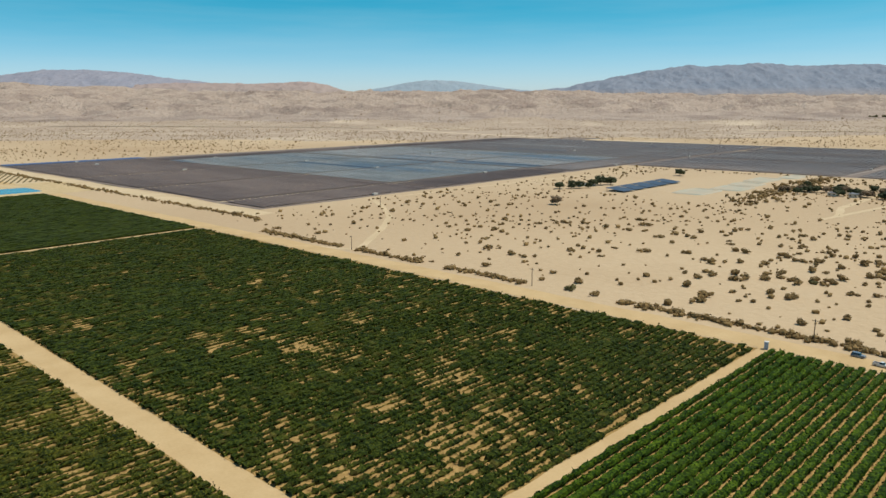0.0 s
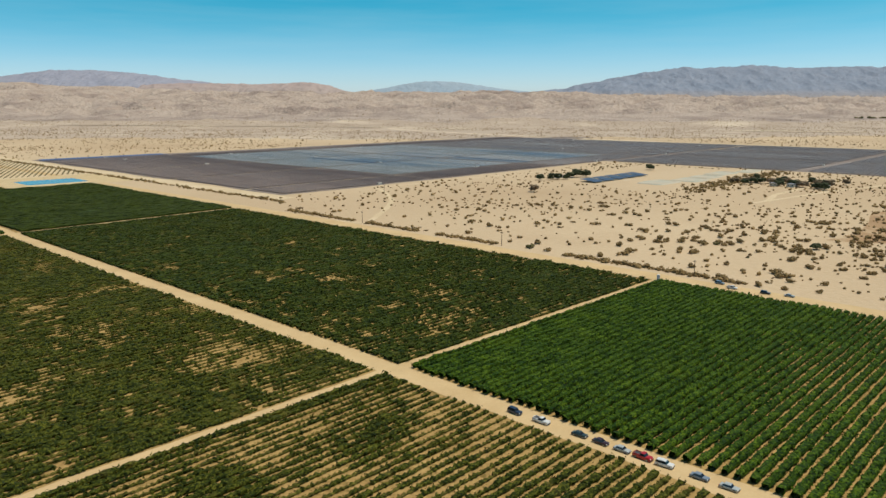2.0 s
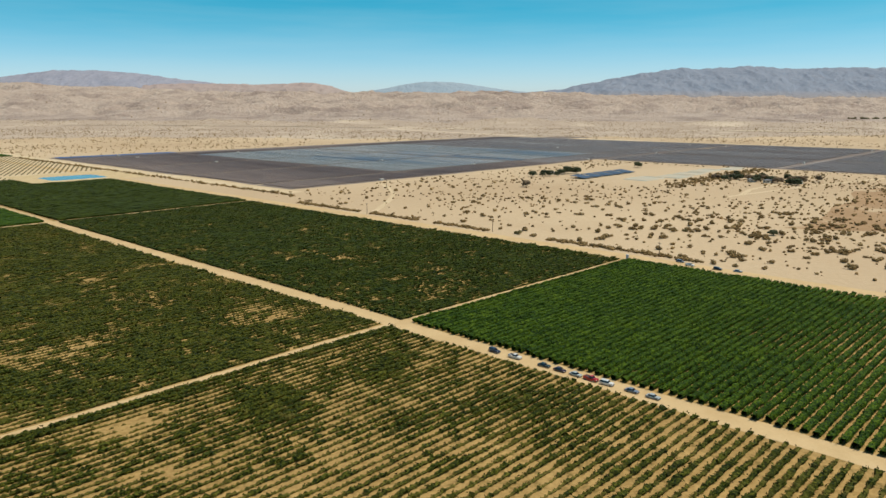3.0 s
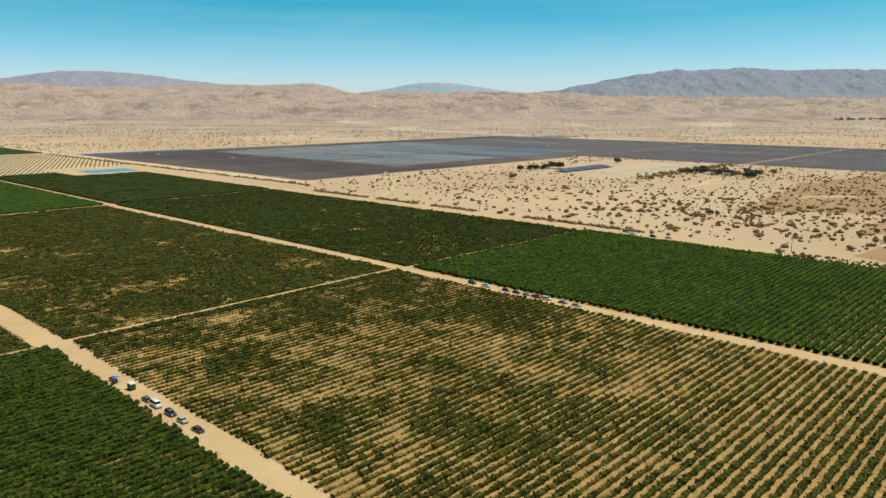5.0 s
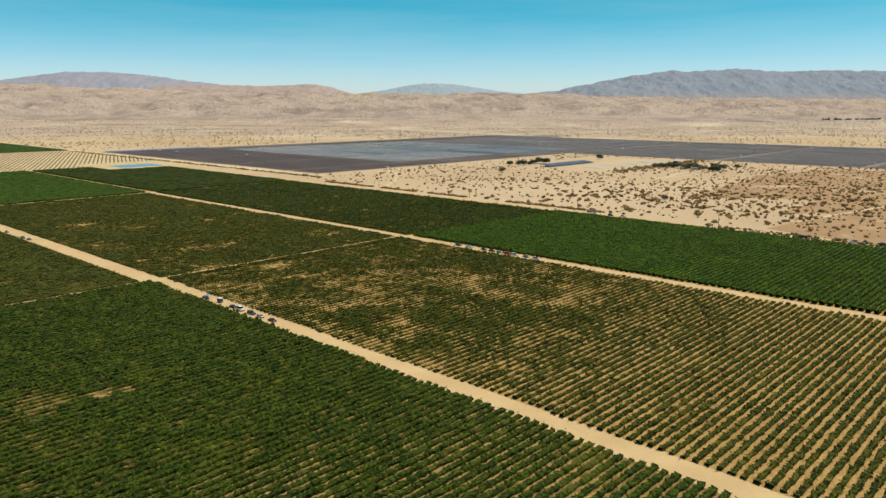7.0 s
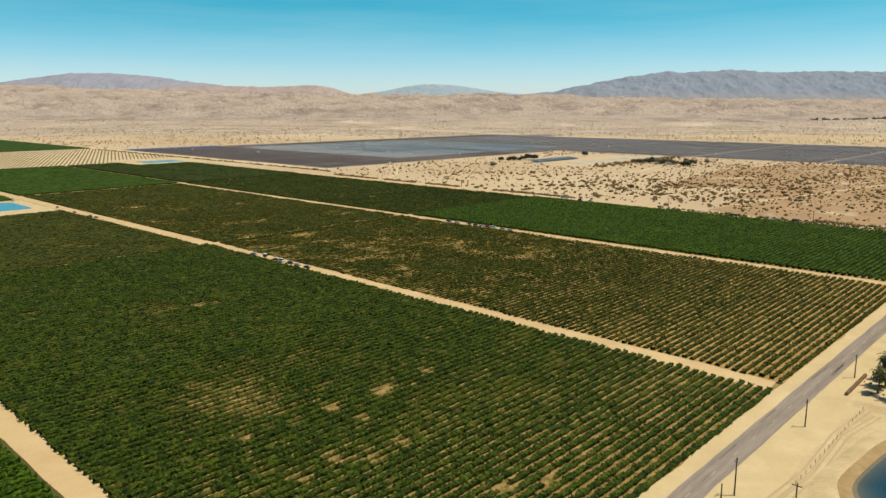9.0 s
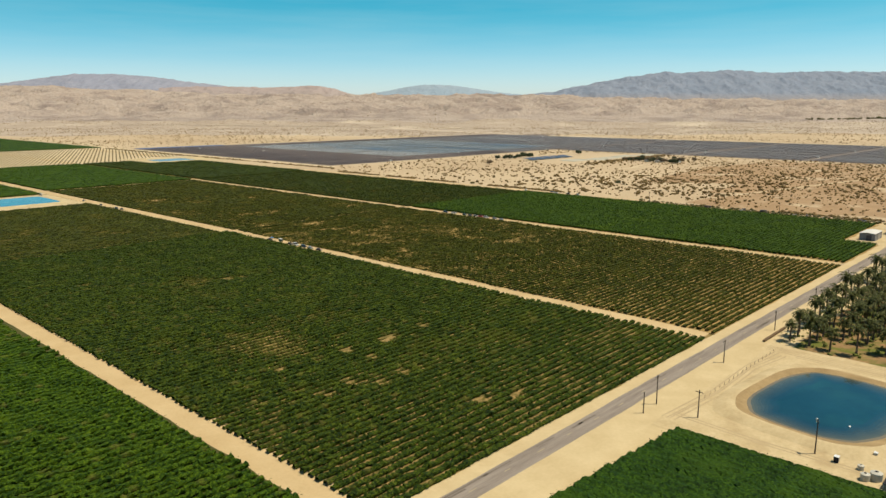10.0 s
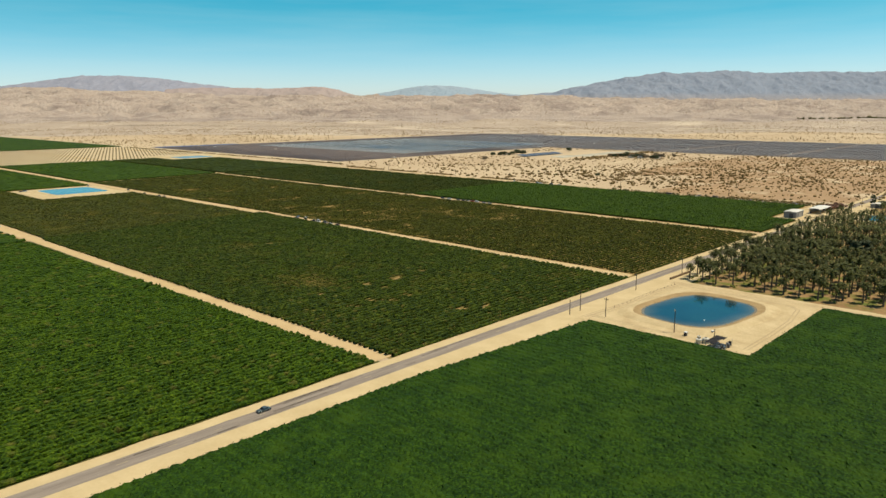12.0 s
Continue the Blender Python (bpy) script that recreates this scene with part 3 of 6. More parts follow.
def vine_block(label, x0, x1, y0, y1, leaf, seed, gap=2.2, wide=1.55, tall=1.25, pitch=0.9, thin=0.0, patch=0.0, size=34.0, leaves=4, along="x", keep=None, soil=None, rough_side=0.13, bare=0.0, lean=0.0):
    """A block of vine rows over bare soil. thin: share of plants missing; patch: how far growth falls in the bad spots; bare: growth under which nothing is left."""
    rng = np.random.default_rng(seed)
    block = thing("vineyard_block", label, "vineyard", "vineyard blocks", "", (0, 0, 0))
    sheet("soil", x0 - 0.6, x1 + 0.6, y0 - 0.6, y1 + 0.6, 0.05, soil or SOIL, "", "", "", step=6.0, wave=1.4, seed=seed).parent = block
    rows = np.arange(y0 + 0.9, y1 - 0.5, gap) if along == "x" else np.arange(x0 + 0.9, x1 - 0.5, gap)
    a0, a1 = (x0, x1) if along == "x" else (y0, y1)
    far = []
    for k, r in enumerate(rows):
        slim = (0.62, 0.78)[len(rows) - 1 - k] if lean and len(rows) - k <= 2 else 1.0
        s = np.arange(a0 + rng.uniform(0.2, 1.2), a1 - rng.uniform(0.0, 0.8), pitch)
        o = np.full(len(s), r) + rng.normal(0, 0.05, len(s)) + lean * (s - 90) * math.exp((r - rows[-1]) / 70)
        x, y = (s, o) if along == "x" else (o, s)
        g = np.array([vigour(p, k, seed, size) for p, k in zip(x, y)]) if thin or patch else np.ones(len(s))
        live = rng.uniform(0, 1, len(s)) > thin * np.clip(1.9 - 2.4 * g, 0.05, 1.5)
        if bare:
            live &= g > bare + rng.uniform(-0.06, 0.06, len(s))
        if keep is not None:
            live &= keep(x, y)
        if live.sum() < 4:
            continue
        grow = (1 - patch) + patch * np.clip((g - 0.12) / 0.62, 0, 1)
        w = wide * np.exp(rng.normal(0, 0.05 + 0.22 * patch, len(s))) * grow * slim
        h = tall * rng.uniform(0.88, 1.12, len(s)) * (0.3 + 0.7 * grow)
        v, t, inner = hedge(s, o, w, h, live, rng, leaves, rough_side)
        if along == "y":
            v, t = v[:, (1, 0, 2)], t[:, ::-1]
        if leaves > 1:
            under("vine_hedge", tri_mesh("vine_hedge", v, t, [VINE[leaf], SHADED[leaf]], inner), block)
        else:
            far.append((v, t, inner))
    if far:
        starts = np.cumsum([0] + [len(f[0]) for f in far[:-1]])
        me = tri_mesh("vine_canopy", np.concatenate([f[0] for f in far]), np.concatenate([f[1] + k for f, k in zip(far, starts)]), [VINE[leaf], SHADED[leaf]], np.concatenate([f[2] for f in far]))
        tagged(under("vine_canopy", me, block), kind="stuff")
    return block


vine_block("lush dark green grape vines in close trained rows", 67.4, 186.0, -190.4, 60.4, "lush", 1, wide=1.50, tall=1.28, patch=0.14, leaves=7, rough_side=0.12, lean=-0.026,
           keep=lambda x, y: ~((x > 121) & (y < -176)))
bead_block("patchy olive green grape vines over tan soil", 67.7, 186.0, 63.3, 327.6, "dark", 2, base=0.84, swing=0.36, size=18, wide=1.95, tall=0.90, runs=0.22, mottle=0.66, single=0.26, skew=-0.026, slim=0.36,
           spots=((139, 212, 8, -.4), (94, 240, 11, -.35), (99, 163, 7, -.5), (113, 144, 6, -.4), (139, 153, 7, -.3), (167, 170, 9, -.3), (120, 103, 6, -.45), (101, 101, 5, -.35), (97, 86, 6, -.45),
                  (77, 101, 5, -.3), (79, 88, 4, -.4), (152, 115, 6, -.35), (117, 128, 5, -.3), (82, 203, 7, -.3), (112, 79, 6, -.3), (108, 225, 12, .35), (169, 251, 14, .25), (131, 131, 7, .35),
                  (156, 97, 11, .4), (158, 77, 8, .45), (83, 148, 7, .3), (134, 103, 6, .3), (124, 75, 9, .4), (89, 184, 7, .3)))
bead_block("patchy green and brown grape vine rows", -57.0, 61.8, 65.0, 327.6, "thin", 3, base=0.72, swing=0.38, size=20, wide=1.85, tall=0.80, runs=0.25, mottle=0.60, single=0.22, slim=0.40,
           spots=((-13, 186, 9, -.4), (-41, 134, 10, -.35), (-26, 210, 14, -.3), (-5, 109, 8, -.35), (-24, 110, 8, -.3), (-50, 99, 8, -.3), (-38, 68, 7, -.35), (-51, 151, 10, -.3), (46, 95, 10, -.25),
                  (43, 146, 10, -.2), (39, 210, 20, .3), (11, 100, 9, .4), (7, 70, 8, .4), (-54, 67, 6, .4), (26, 72, 7, .35), (-2, 164, 9, .35), (50, 191, 10, -.3), (28, 187, 9, -.3), (58, 80, 7, .5)))
bead_block("thin browning grape vine rows with bare soil between", -60.4, 61.5, -191.2, 62.2, "thin", 4, keep=lambda x, y: x > -59.2 + 0.0145 * (y + 130), base=0.59, swing=0.34, size=13, wide=1.44, tall=0.86, runs=0.22, mottle=0.46, single=0.15, even=(-115, -65),
           spots=((-18, 52, 6, -.45), (-47, 29, 11, -.3), (-20, 30, 9, -.25), (-18, 1, 7, -.35), (-27, -21, 6, -.35), (-37, -41, 6, -.4), (0, -150, 75, .22), (-40, -14, 6, -.3), (18, -22, 7, -.35),
                  (29, -60, 8, -.3), (14, -62, 6, -.35), (18, 34, 6, -.35), (7, 35, 8, .45), (-5, 8, 16, -.22), (-25, -47, 9, .5), (-22, -62, 9, .5), (-49, -60, 6, .35), (-5, -64, 10, .4), (49, -4, 13, .35),
                  (-32, 20, 6, .4), (-45, -26, 6, .35), (38, 36, 6, .4), (37, 8, 8, .35), (11, 43, 5, .45)))
bead_block("dark green grape vine rows with small bare spots", -185.9, -60.9, -191.4, 62.8, "rows", 5, keep=lambda x, y: x < -64.9 + 0.0205 * (y + 130), base=0.97, swing=0.18, size=18, wide=1.42, tall=0.88, runs=0.12, mottle=0.20, single=0.10, yellow=0.80, spray=0.6, leaves=4,
           soil=WEEDY_SOIL, spots=((-126, -128, 2.2, -1.5), (-123, -127, 1.6, -1.5), (-139, -127, 1.5, -1.5), (-138, -136, 1.2, -1.3), (-159, -126, 1.3, -1.3), (-153, -145, 1.2, -1.3), (-148, -151, 1.4, -1.4),
                                   (-140, -149, 1.3, -1.4), (-161, -147, 1.2, -1.4), (-110, -126, 1.5, -1.4), (-140, -174, 1.4, -1.5), (-133, -178, 1.4, -1.5), (-149, -103, 12, -0.40), (-150, -115, 9, -0.30),
                                   (-125, -99, 9, -0.35), (-78, -169, 7, -0.25), (-157, -4, 1.5, -1.3), (-117, -32, 2.0, -1.5), (-112, -34, 1.6, -1.5), (-130, -29, 10, -0.40), (-132, -50, 8, -0.35)))
bead_block("olive green grape vine rows beside a farm road", -184.2, -63.4, 65.0, 309.0, "thin", 6, base=0.80, swing=0.4, size=22, wide=1.85, tall=0.66, pitch=1.8, leaves=5, coarse=900,
           soil=WEEDY_SOIL, keep=lambda x, y: ~((x > -128.5) & (y > 231)))
bead_block("bright green trained grape vines in close rows", -322.0, -190.3, -191.0, 57.0, "bright", 7, base=1.02, swing=0.10, wide=1.40, tall=1.00, runs=0.10, mottle=0.10, single=0.08, soil=SHADED_SOIL, spray=0.6, leaves=4, coarse=-80,
           keep=lambda x, y: x < -190.6 - 0.006 * (y + 188))
def canopy_block(label, x0, x1, y0, y1, seed, keep=None, tall=1.15, step=0.52):
    """A block whose vines have closed over: one uneven leafy roof with faint swells along the rows, and loose sprays on it."""
    rng = np.random.default_rng(seed)
    block = thing("vineyard_block", label, "vineyard", "vineyard blocks", "", (0, 0, 0))
    sheet("soil", x0 - 0.6, x1 + 0.6, y0 - 0.6, y1 + 0.6, 0.05, SOIL, "", "", "", step=6.0, wave=0.6, seed=seed).parent = block
    gx, gy = np.meshgrid(np.arange(x0, x1, step), np.arange(y0, y1, step))
    ny, nx = gx.shape
    broad = np.array([noise.noise(Vector((p / 5.0, k / 9.0, seed))) for p, k in zip(gx.ravel(), gy.ravel())]).reshape(ny, nx)
    z = tall * (1 + 0.10 * np.cos(2 * math.pi * gx / 2.25) + 0.08 * broad + rng.normal(0, 0.055, gx.shape))
    z = np.where(rng.random(gx.shape) < 0.012, z * 0.75, z)
    live = np.ones(gx.shape, bool) if keep is None else keep(gx, gy)
    rim = np.zeros(gx.shape, bool)
    rim[0], rim[-1], rim[:, 0], rim[:, -1] = True, True, True, True
    inner_live = live & np.roll(live, 1, 0) & np.roll(live, -1, 0) & np.roll(live, 1, 1) & np.roll(live, -1, 1)
    z = np.where(rim | ~inner_live, 0.05, z)
    jx, jy = rng.normal(0, 0.10, gx.shape), rng.normal(0, 0.10, gx.shape)
    v = np.stack([gx + jx, gy + jy, z], 2).reshape(-1, 3)
    q = (np.arange(ny - 1)[:, None] * nx + np.arange(nx - 1)[None]).ravel()
    ok = live.ravel()
    q = q[ok[q] & ok[q + 1] & ok[q + nx] & ok[q + nx + 1]]
    t = np.concatenate([np.stack([q, q + 1, q + nx + 1], 1), np.stack([q, q + nx + 1, q + nx], 1)])
    # the roof takes the shade-darkened leaf copy, loose sprays the lighter one
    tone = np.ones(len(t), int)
    q = q[rng.random(len(q)) < 0.35]
    m = len(q)
    c = v[q] + np.stack([rng.uniform(0, step, m), rng.uniform(0, step, m), rng.uniform(-0.05, 0.12, m)], 1)
    size = rng.uniform(0.10, 0.24, m)[:, None]
    d1, d2 = rng.normal(size=(m, 3)), rng.normal(size=(m, 3))
    d1 /= np.linalg.norm(d1, axis=1)[:, None]
    d2 /= np.linalg.norm(d2, axis=1)[:, None]
    tri = np.stack([c + size * d1, c + size * d2, c - size * (d1 + d2) * 0.8], 1).reshape(-1, 3)
    t2 = (np.arange(m * 3) + len(v)).reshape(-1, 3)
    me = tri_mesh("vine_canopy", np.concatenate([v, tri]), np.concatenate([t, t2]), [VINE["dense"], SHADED["dense"]], np.concatenate([tone, np.zeros(m, int)]))
    tagged(under("vine_canopy", me, block), kind="stuff")
    return block


canopy_block("dense green vine canopy hiding its rows", -330.0, -125.4, -330.0, -205.2, 8, keep=lambda x, y: y < np.minimum(-205.6, -205.6 - 0.077 * (x + 190)))
canopy_block("dense green vine canopy hiding its rows", -127.6, -64.9, -345.0, -257.6, 9)
vine_block("even dark green vine rows far along the desert edge", 69.0, 186.0, 333.0, 590.0, "dark", 10, gap=2.3, wide=1.8, pitch=2.8, patch=0.3, leaves=1,
           keep=lambda x, y: ~((x > 128) & (y > 541)))
vine_block("bright even green vine block", -57.8, 64.6, 333.0, 590.0, "lush", 11, gap=2.3, wide=2.1, pitch=2.8, patch=0.1, leaves=1)
vine_block("green vine block beyond a small reservoir", -183.0, -66.8, 310.0, 590.0, "lush", 12, gap=2.3, wide=2.0, pitch=2.8, patch=0.15, leaves=1)
vine_block("green vine rows across a farm road", -322.0, -192.3, 58.5, 330.0, "lush", 13, gap=2.3, wide=2.0, pitch=2.8, patch=0.2, leaves=1)
def slanted_block(label, x0, x1, y0, y1, turn, gap, wide, tall, seed, keep):
    """Young plantings in rows that run askew to the farm's grid, over pale bare soil."""
    rng = np.random.default_rng(seed)
    block = thing("vineyard_block", label, "vineyard", "vineyard blocks", "", (0, 0, 0))
    sheet("soil", x0, x1, y0, y1, 0.05, SOIL_PALE, "", "", "", step=6.0, wave=1.4, seed=seed).parent = block
    c, s_ = math.cos(radians(turn)), math.sin(radians(turn))
    corners = [(x * c + y * s_, -x * s_ + y * c) for x in (x0, x1) for y in (y0, y1)]
    far, base = [], 0
    for o in np.arange(min(k[1] for k in corners), max(k[1] for k in corners), gap):
        s = np.arange(min(k[0] for k in corners), max(k[0] for k in corners), 3.2)
        x, y = s * c - o * s_, s * s_ + o * c
        live = (x > x0 + 2) & (x < x1 - 2) & (y > y0 + 2) & (y < y1 - 2) & keep(x, y)
        if live.sum() < 4:
            continue
        v, t, inner = hedge(s, np.full(len(s), o), wide * rng.uniform(0.8, 1.2, len(s)), np.full(len(s), tall), live, rng, 0, 0.1)
        far.append((np.stack([v[:, 0] * c - v[:, 1] * s_, v[:, 0] * s_ + v[:, 1] * c, v[:, 2]], 1), t + base))
        base += len(v)
    me = tri_mesh("vine_canopy", np.concatenate([f[0] for f in far]), np.concatenate([f[1] for f in far]), [VINE["young"]])
    tagged(under("vine_canopy", me, block), kind="stuff")
    return block


slanted_block("young plantings in pale bare soil rows", -62.0, 226.0, 596.0, 925.0, 67.2, 4.3, 1.5, 0.42, 14, lambda x, y: ~((x > 128) & (y < 640)))
vine_block("far green field at the desert edge", -62.0, 232.0, 932.0, 1760.0, "lush", 15, gap=5.0, wide=5.4, tall=1.1, pitch=9.0, leaves=0, rough_side=0.05)


# ---- solar farm ----
ALONG_ROWS = (1.0, 0.16, 1.0)
PANEL = make("solar_glass", (0.090, 0.075, 0.076), (0.175, 0.146, 0.142), 0.07, 0.7, 0.5, 0.25, 0.0, spec=0.06, stretch=ALONG_ROWS, third=(0.20, 0.165, 0.150), third_scale=0.016, third_cut=(0.56, 0.72))
# next two glasses: the grey of reflected sky is put into the base colour
PANEL_SHEEN = make("painted_sheen_solar_glass", (0.135, 0.124, 0.128), (0.245, 0.228, 0.226), 0.06, 0.6, 0.5, 0.25, 0.0, spec=0.12, stretch=ALONG_ROWS, third=(0.29, 0.295, 0.30), third_scale=0.014, third_cut=(0.56, 0.72))
PANEL_PALE = make("painted_sky_solar_glass", (0.19, 0.215, 0.225), (0.36, 0.375, 0.375), 0.06, 0.5, 0.3, 0.2, 0.0, spec=0.2, stretch=ALONG_ROWS, third=(0.110, 0.175, 0.245), third_scale=0.018, third_cut=(0.54, 0.66))
PANEL_BLUE = make("blue_solar_glass", (0.030, 0.055, 0.090), (0.045, 0.075, 0.12), 0.02, 0.4, 0.5, 0.3, 0.0, spec=0.25)
# blue sky reflection painted as the panel's own colour
PANEL_SKY = make("painted_blue_sky_solar_glass", (0.05, 0.105, 0.24), (0.08, 0.145, 0.31), 0.02, 0.5, 0.5, 0.3, 0.0, spec=0.2)
PANEL_BACK = make("panel_backsheet", (0.15, 0.13, 0.127), (0.21, 0.18, 0.175), 0.03, 0.8, 0.5, 0.3, 0.0)
GRAVEL = make("array_ground", (0.17, 0.138, 0.122), (0.26, 0.212, 0.185), 0.05, 0.95, 0.3, 0.4, 0.2, 0.1, third=(0.33, 0.265, 0.215), third_scale=0.012, third_cut=(0.56, 0.74))
SERVICE_TRACK = make("dusty_service_track", (0.29, 0.262, 0.245), (0.35, 0.315, 0.295), 0.05, 0.95)
WHITE_METAL = plain("white_metal", (0.72, 0.72, 0.70), 0.5)
CABIN = plain("dusty_cabin_metal", (0.50, 0.47, 0.43), 0.7)
row_meshes = {}


def panel_row_mesh(length, tilt, face):
    """A long table of panels on a torque tube with posts; tilt turns its face towards +x."""
    key = (round(length), tilt, face.name)
    if key in row_meshes:
        return row_meshes[key]
    bm = bmesh.new()
    turn = Euler((0, radians(tilt), 0))
    box(bm, 0, 0, 0.75, 2.7, length, 0.05, turn)
    for f in bm.faces:
        f.material_index = 0 if f.normal.z > 0.3 else 1
    box(bm, 0, 0, 0.67, 0.14, length, 0.12)
    for k in range(int(length / 12) + 1):
        box(bm, 0, -length / 2 + 0.5 + k * 12, 0.32, 0.14, 0.14, 0.64)
    for f in list(bm.faces)[6:]:
        f.material_index = 1
    me = bpy.data.meshes.new("panel_table")
    bm.to_mesh(me)
    bm.free()
    me.materials.append(face)
    me.materials.append(PANEL_BACK)
    row_meshes[key] = me
    return me


rng = random.Random(5)
sheet("ground", 243, 1092, 364, 860, 0.06, GRAVEL, "dark gravelly ground under a large solar farm", "ground", step=30, wave=5.0, seed=4)
sheet("ground", 664, 1092, -460, 364.5, 0.065, GRAVEL, "dark gravelly ground under a large solar farm", "ground", step=30, wave=5.0, seed=5)
Y_CUTS, X_CUTS = (366, 414, 528, 648, 782, 831), (246, 393, 572, 756, 930, 1088)


def solar_array(x0, x1, y0, y1, tilt, label, face=PANEL, strips=()):
    block = thing("solar_array", label, "solar panels", "arrays of the solar farm", "", ((x0 + x1) / 2, (y0 + y1) / 2, 0.06))
    n = int((x1 - x0 - 4) / 4.2)
    for k in range(n):
        t = tilt(x0 + 2 + k * 4.2) if callable(tilt) else tilt
        lone = k in strips
        ob = under("panel_table", panel_row_mesh(y1 - y0 - 5, -11 if lone else t, PANEL_BLUE if lone else face), block)
        ob.location = (x0 + 3 + k * 4.2 - (x0 + x1) / 2, 0, 0)
    if rng.random() < 0.75:
        bm = bmesh.new()
        box(bm, rng.uniform(-30, 30), -(y1 - y0) / 2 + 1.0, 0.75, 4.0, 1.6, 1.5, bevel=0.1)
        part("inverter_cabin", bm, CABIN, block, "white inverter cabin")
    return block


DARK_ROWS = "dark rows of solar panels turned away, dusty ground between"
PALE_ROWS = "flat solar panels coloured grey-blue for the sky they mirror"
for i in range(5):
    for j in range(5):
        level = lambda x: (0, -0.3, 0.3, -0.4, 0)[int(x / 21) % 5]
        if i >= 1 and 1 <= j <= 3 or i >= 2 and j == 0:
            strips = {(1, 2): (18, 19), (2, 1): (4, 5, 22), (2, 2): (9,), (3, 2): (12,), (1, 3): (30,), (4, 1): (8,)}.get((i, j), ())
            solar_array(X_CUTS[i], X_CUTS[i + 1], Y_CUTS[j], Y_CUTS[j + 1], level, PALE_ROWS, PANEL_PALE if 1 <= i <= 2 and 1 <= j <= 3 else PANEL_SHEEN, strips)
        else:
            solar_array(X_CUTS[i], X_CUTS[i + 1], Y_CUTS[j], Y_CUTS[j + 1], lambda x: 0.4 if int(x / 25) % 3 else 0, DARK_ROWS)
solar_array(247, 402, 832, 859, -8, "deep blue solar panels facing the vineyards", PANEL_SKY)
for i in range(3):
    for j, (y0, y1) in enumerate(((-455, -310), (-305, -160), (-155, 5), (10, 160), (167, 360))):
        x0 = (668, 808, 950)[i]
        solar_array(x0, x0 + 136, y0, y1, (lambda x: 0.4 if int(x / 40) % 3 else 0), "grey rows of solar panels on dark ground", PANEL_SHEEN)
for y0 in (414, 528, 648):
    sheet("road", 243, 420, y0 - 0.9, y0 + 0.9, 0.09, SOIL_PALE, "pale service track between solar arrays", "road", step=8, wave=0.8, seed=y0)
sheet("road", 1094, 1104, -900, 720, 0.05, SOIL_PALE, "pale track along the far side of the solar farm", "road", step=20, wave=3, seed=7)
sheet("road", 226, 241, 345, 1100, 0.06, SOIL_PALE, "pale sandy track along the solar farm fence", "road", step=12, wave=3.0, seed=8)
sheet("ground", 1000, 1180, 690, 770, 0.06, GRAVEL, "dark strip of a farther solar array", "ground", step=20, wave=4.0, seed=6)

# ---- desert ----
PALE_TRACK = make("pale_desert_track", (0.60, 0.49, 0.34), (0.72, 0.60, 0.44), 0.02, 0.95, 0.3, 0.3, 0.2, 0.1)
BRUSHLAND = make("brown_brushland", (0.29, 0.180, 0.092), (0.42, 0.278, 0.155), 0.03, 0.95, 0.6, 0.4, 0.3, 0.1,
                 third=(0.52, 0.40, 0.26), third_scale=0.02, third_cut=(0.56, 0.64))
sheet("ground", 206, 640, -420, -48, 0.045, BRUSHLAND, "brown brushland with pale bare sand patches", "ground", step=12, wave=26.0, seed=3)
sheet("ground", 330, 640, -64, 40, 0.043, BRUSHLAND, "brown brushland with pale bare sand patches", "ground", step=12, wave=40.0, seed=5)


def wavy_track(name, pts, width, z, material, label, drape=False):
    """A track along a bent line."""
    v, t = [], []
    fine = []
    for (x0, y0), (x1, y1) in zip(pts[:-1], pts[1:]):
        n = max(2, int(math.hypot(x1 - x0, y1 - y0) / 6))
        fine += [(x0 + (x1 - x0) * k / n, y0 + (y1 - y0) * k / n) for k in range(n)]
    fine.append(pts[-1])
    for k, (x, y) in enumerate(fine):
        a, b = fine[max(0, k - 1)], fine[min(len(fine) - 1, k + 1)]
        d = Vector((b[0] - a[0], b[1] - a[1])).normalized()
        wob = width * (0.5 + 0.18 * noise.noise(Vector((x * 0.1, y * 0.1, 4))))
        if drape:
            u, w = np.array((x, y)) @ AHEAD, np.array((x, y)) @ ASIDE
            rise = land_height(u, w) + 0.9
        else:
            rise = z
        v += [(x - d.y * wob, y + d.x * wob, rise), (x + d.y * wob, y - d.x * wob, rise)]
        if k:
            i = 2 * k
            t += [(i - 2, i - 1, i + 1), (i - 2, i + 1, i)]
    return tagged(new(name, tri_mesh(name, v, t, [material])), label, "track", "", "structure")


wavy_track("road", [(192, 255), (203, 230), (245, 262), (274, 288), (300, 322), (318, 352), (470, 345), (655, 322)], 3.2, 0.05, SOIL_PALE, "pale sandy track winding over the desert")
wavy_track("road", [(430, 108), (470, 117), (548, 115), (640, 112)], 4.0, 0.055, SOIL_PALE, "pale sandy drive to a homestead")
wavy_track("road", [(415, 112), (520, 94), (650, 60)], 3.4, 0.06, SOIL_PALE, "pale sandy drive to a homestead")
wavy_track("road", [(240, -60), (300, -72), (420, -95), (640, -150)], 2.6, 0.065, SOIL_PALE, "pale sandy track through brushland")
wavy_track("road", [(668, 171), (784, 162), (958, 146), (1090, 135)], 2.2, 0.09, SERVICE_TRACK, "pale service track between solar arrays")
wavy_track("road", [(1105, 520), (1148, 810), (1185, 994), (1285, 1359), (1340, 1460)], 15, 0.05, PALE_TRACK, "pale far desert track")
wavy_track("road", [(1340, 1460), (1190, 1690), (940, 2035), (760, 2250)], 13, 0.05, PALE_TRACK, "pale far desert track", True)
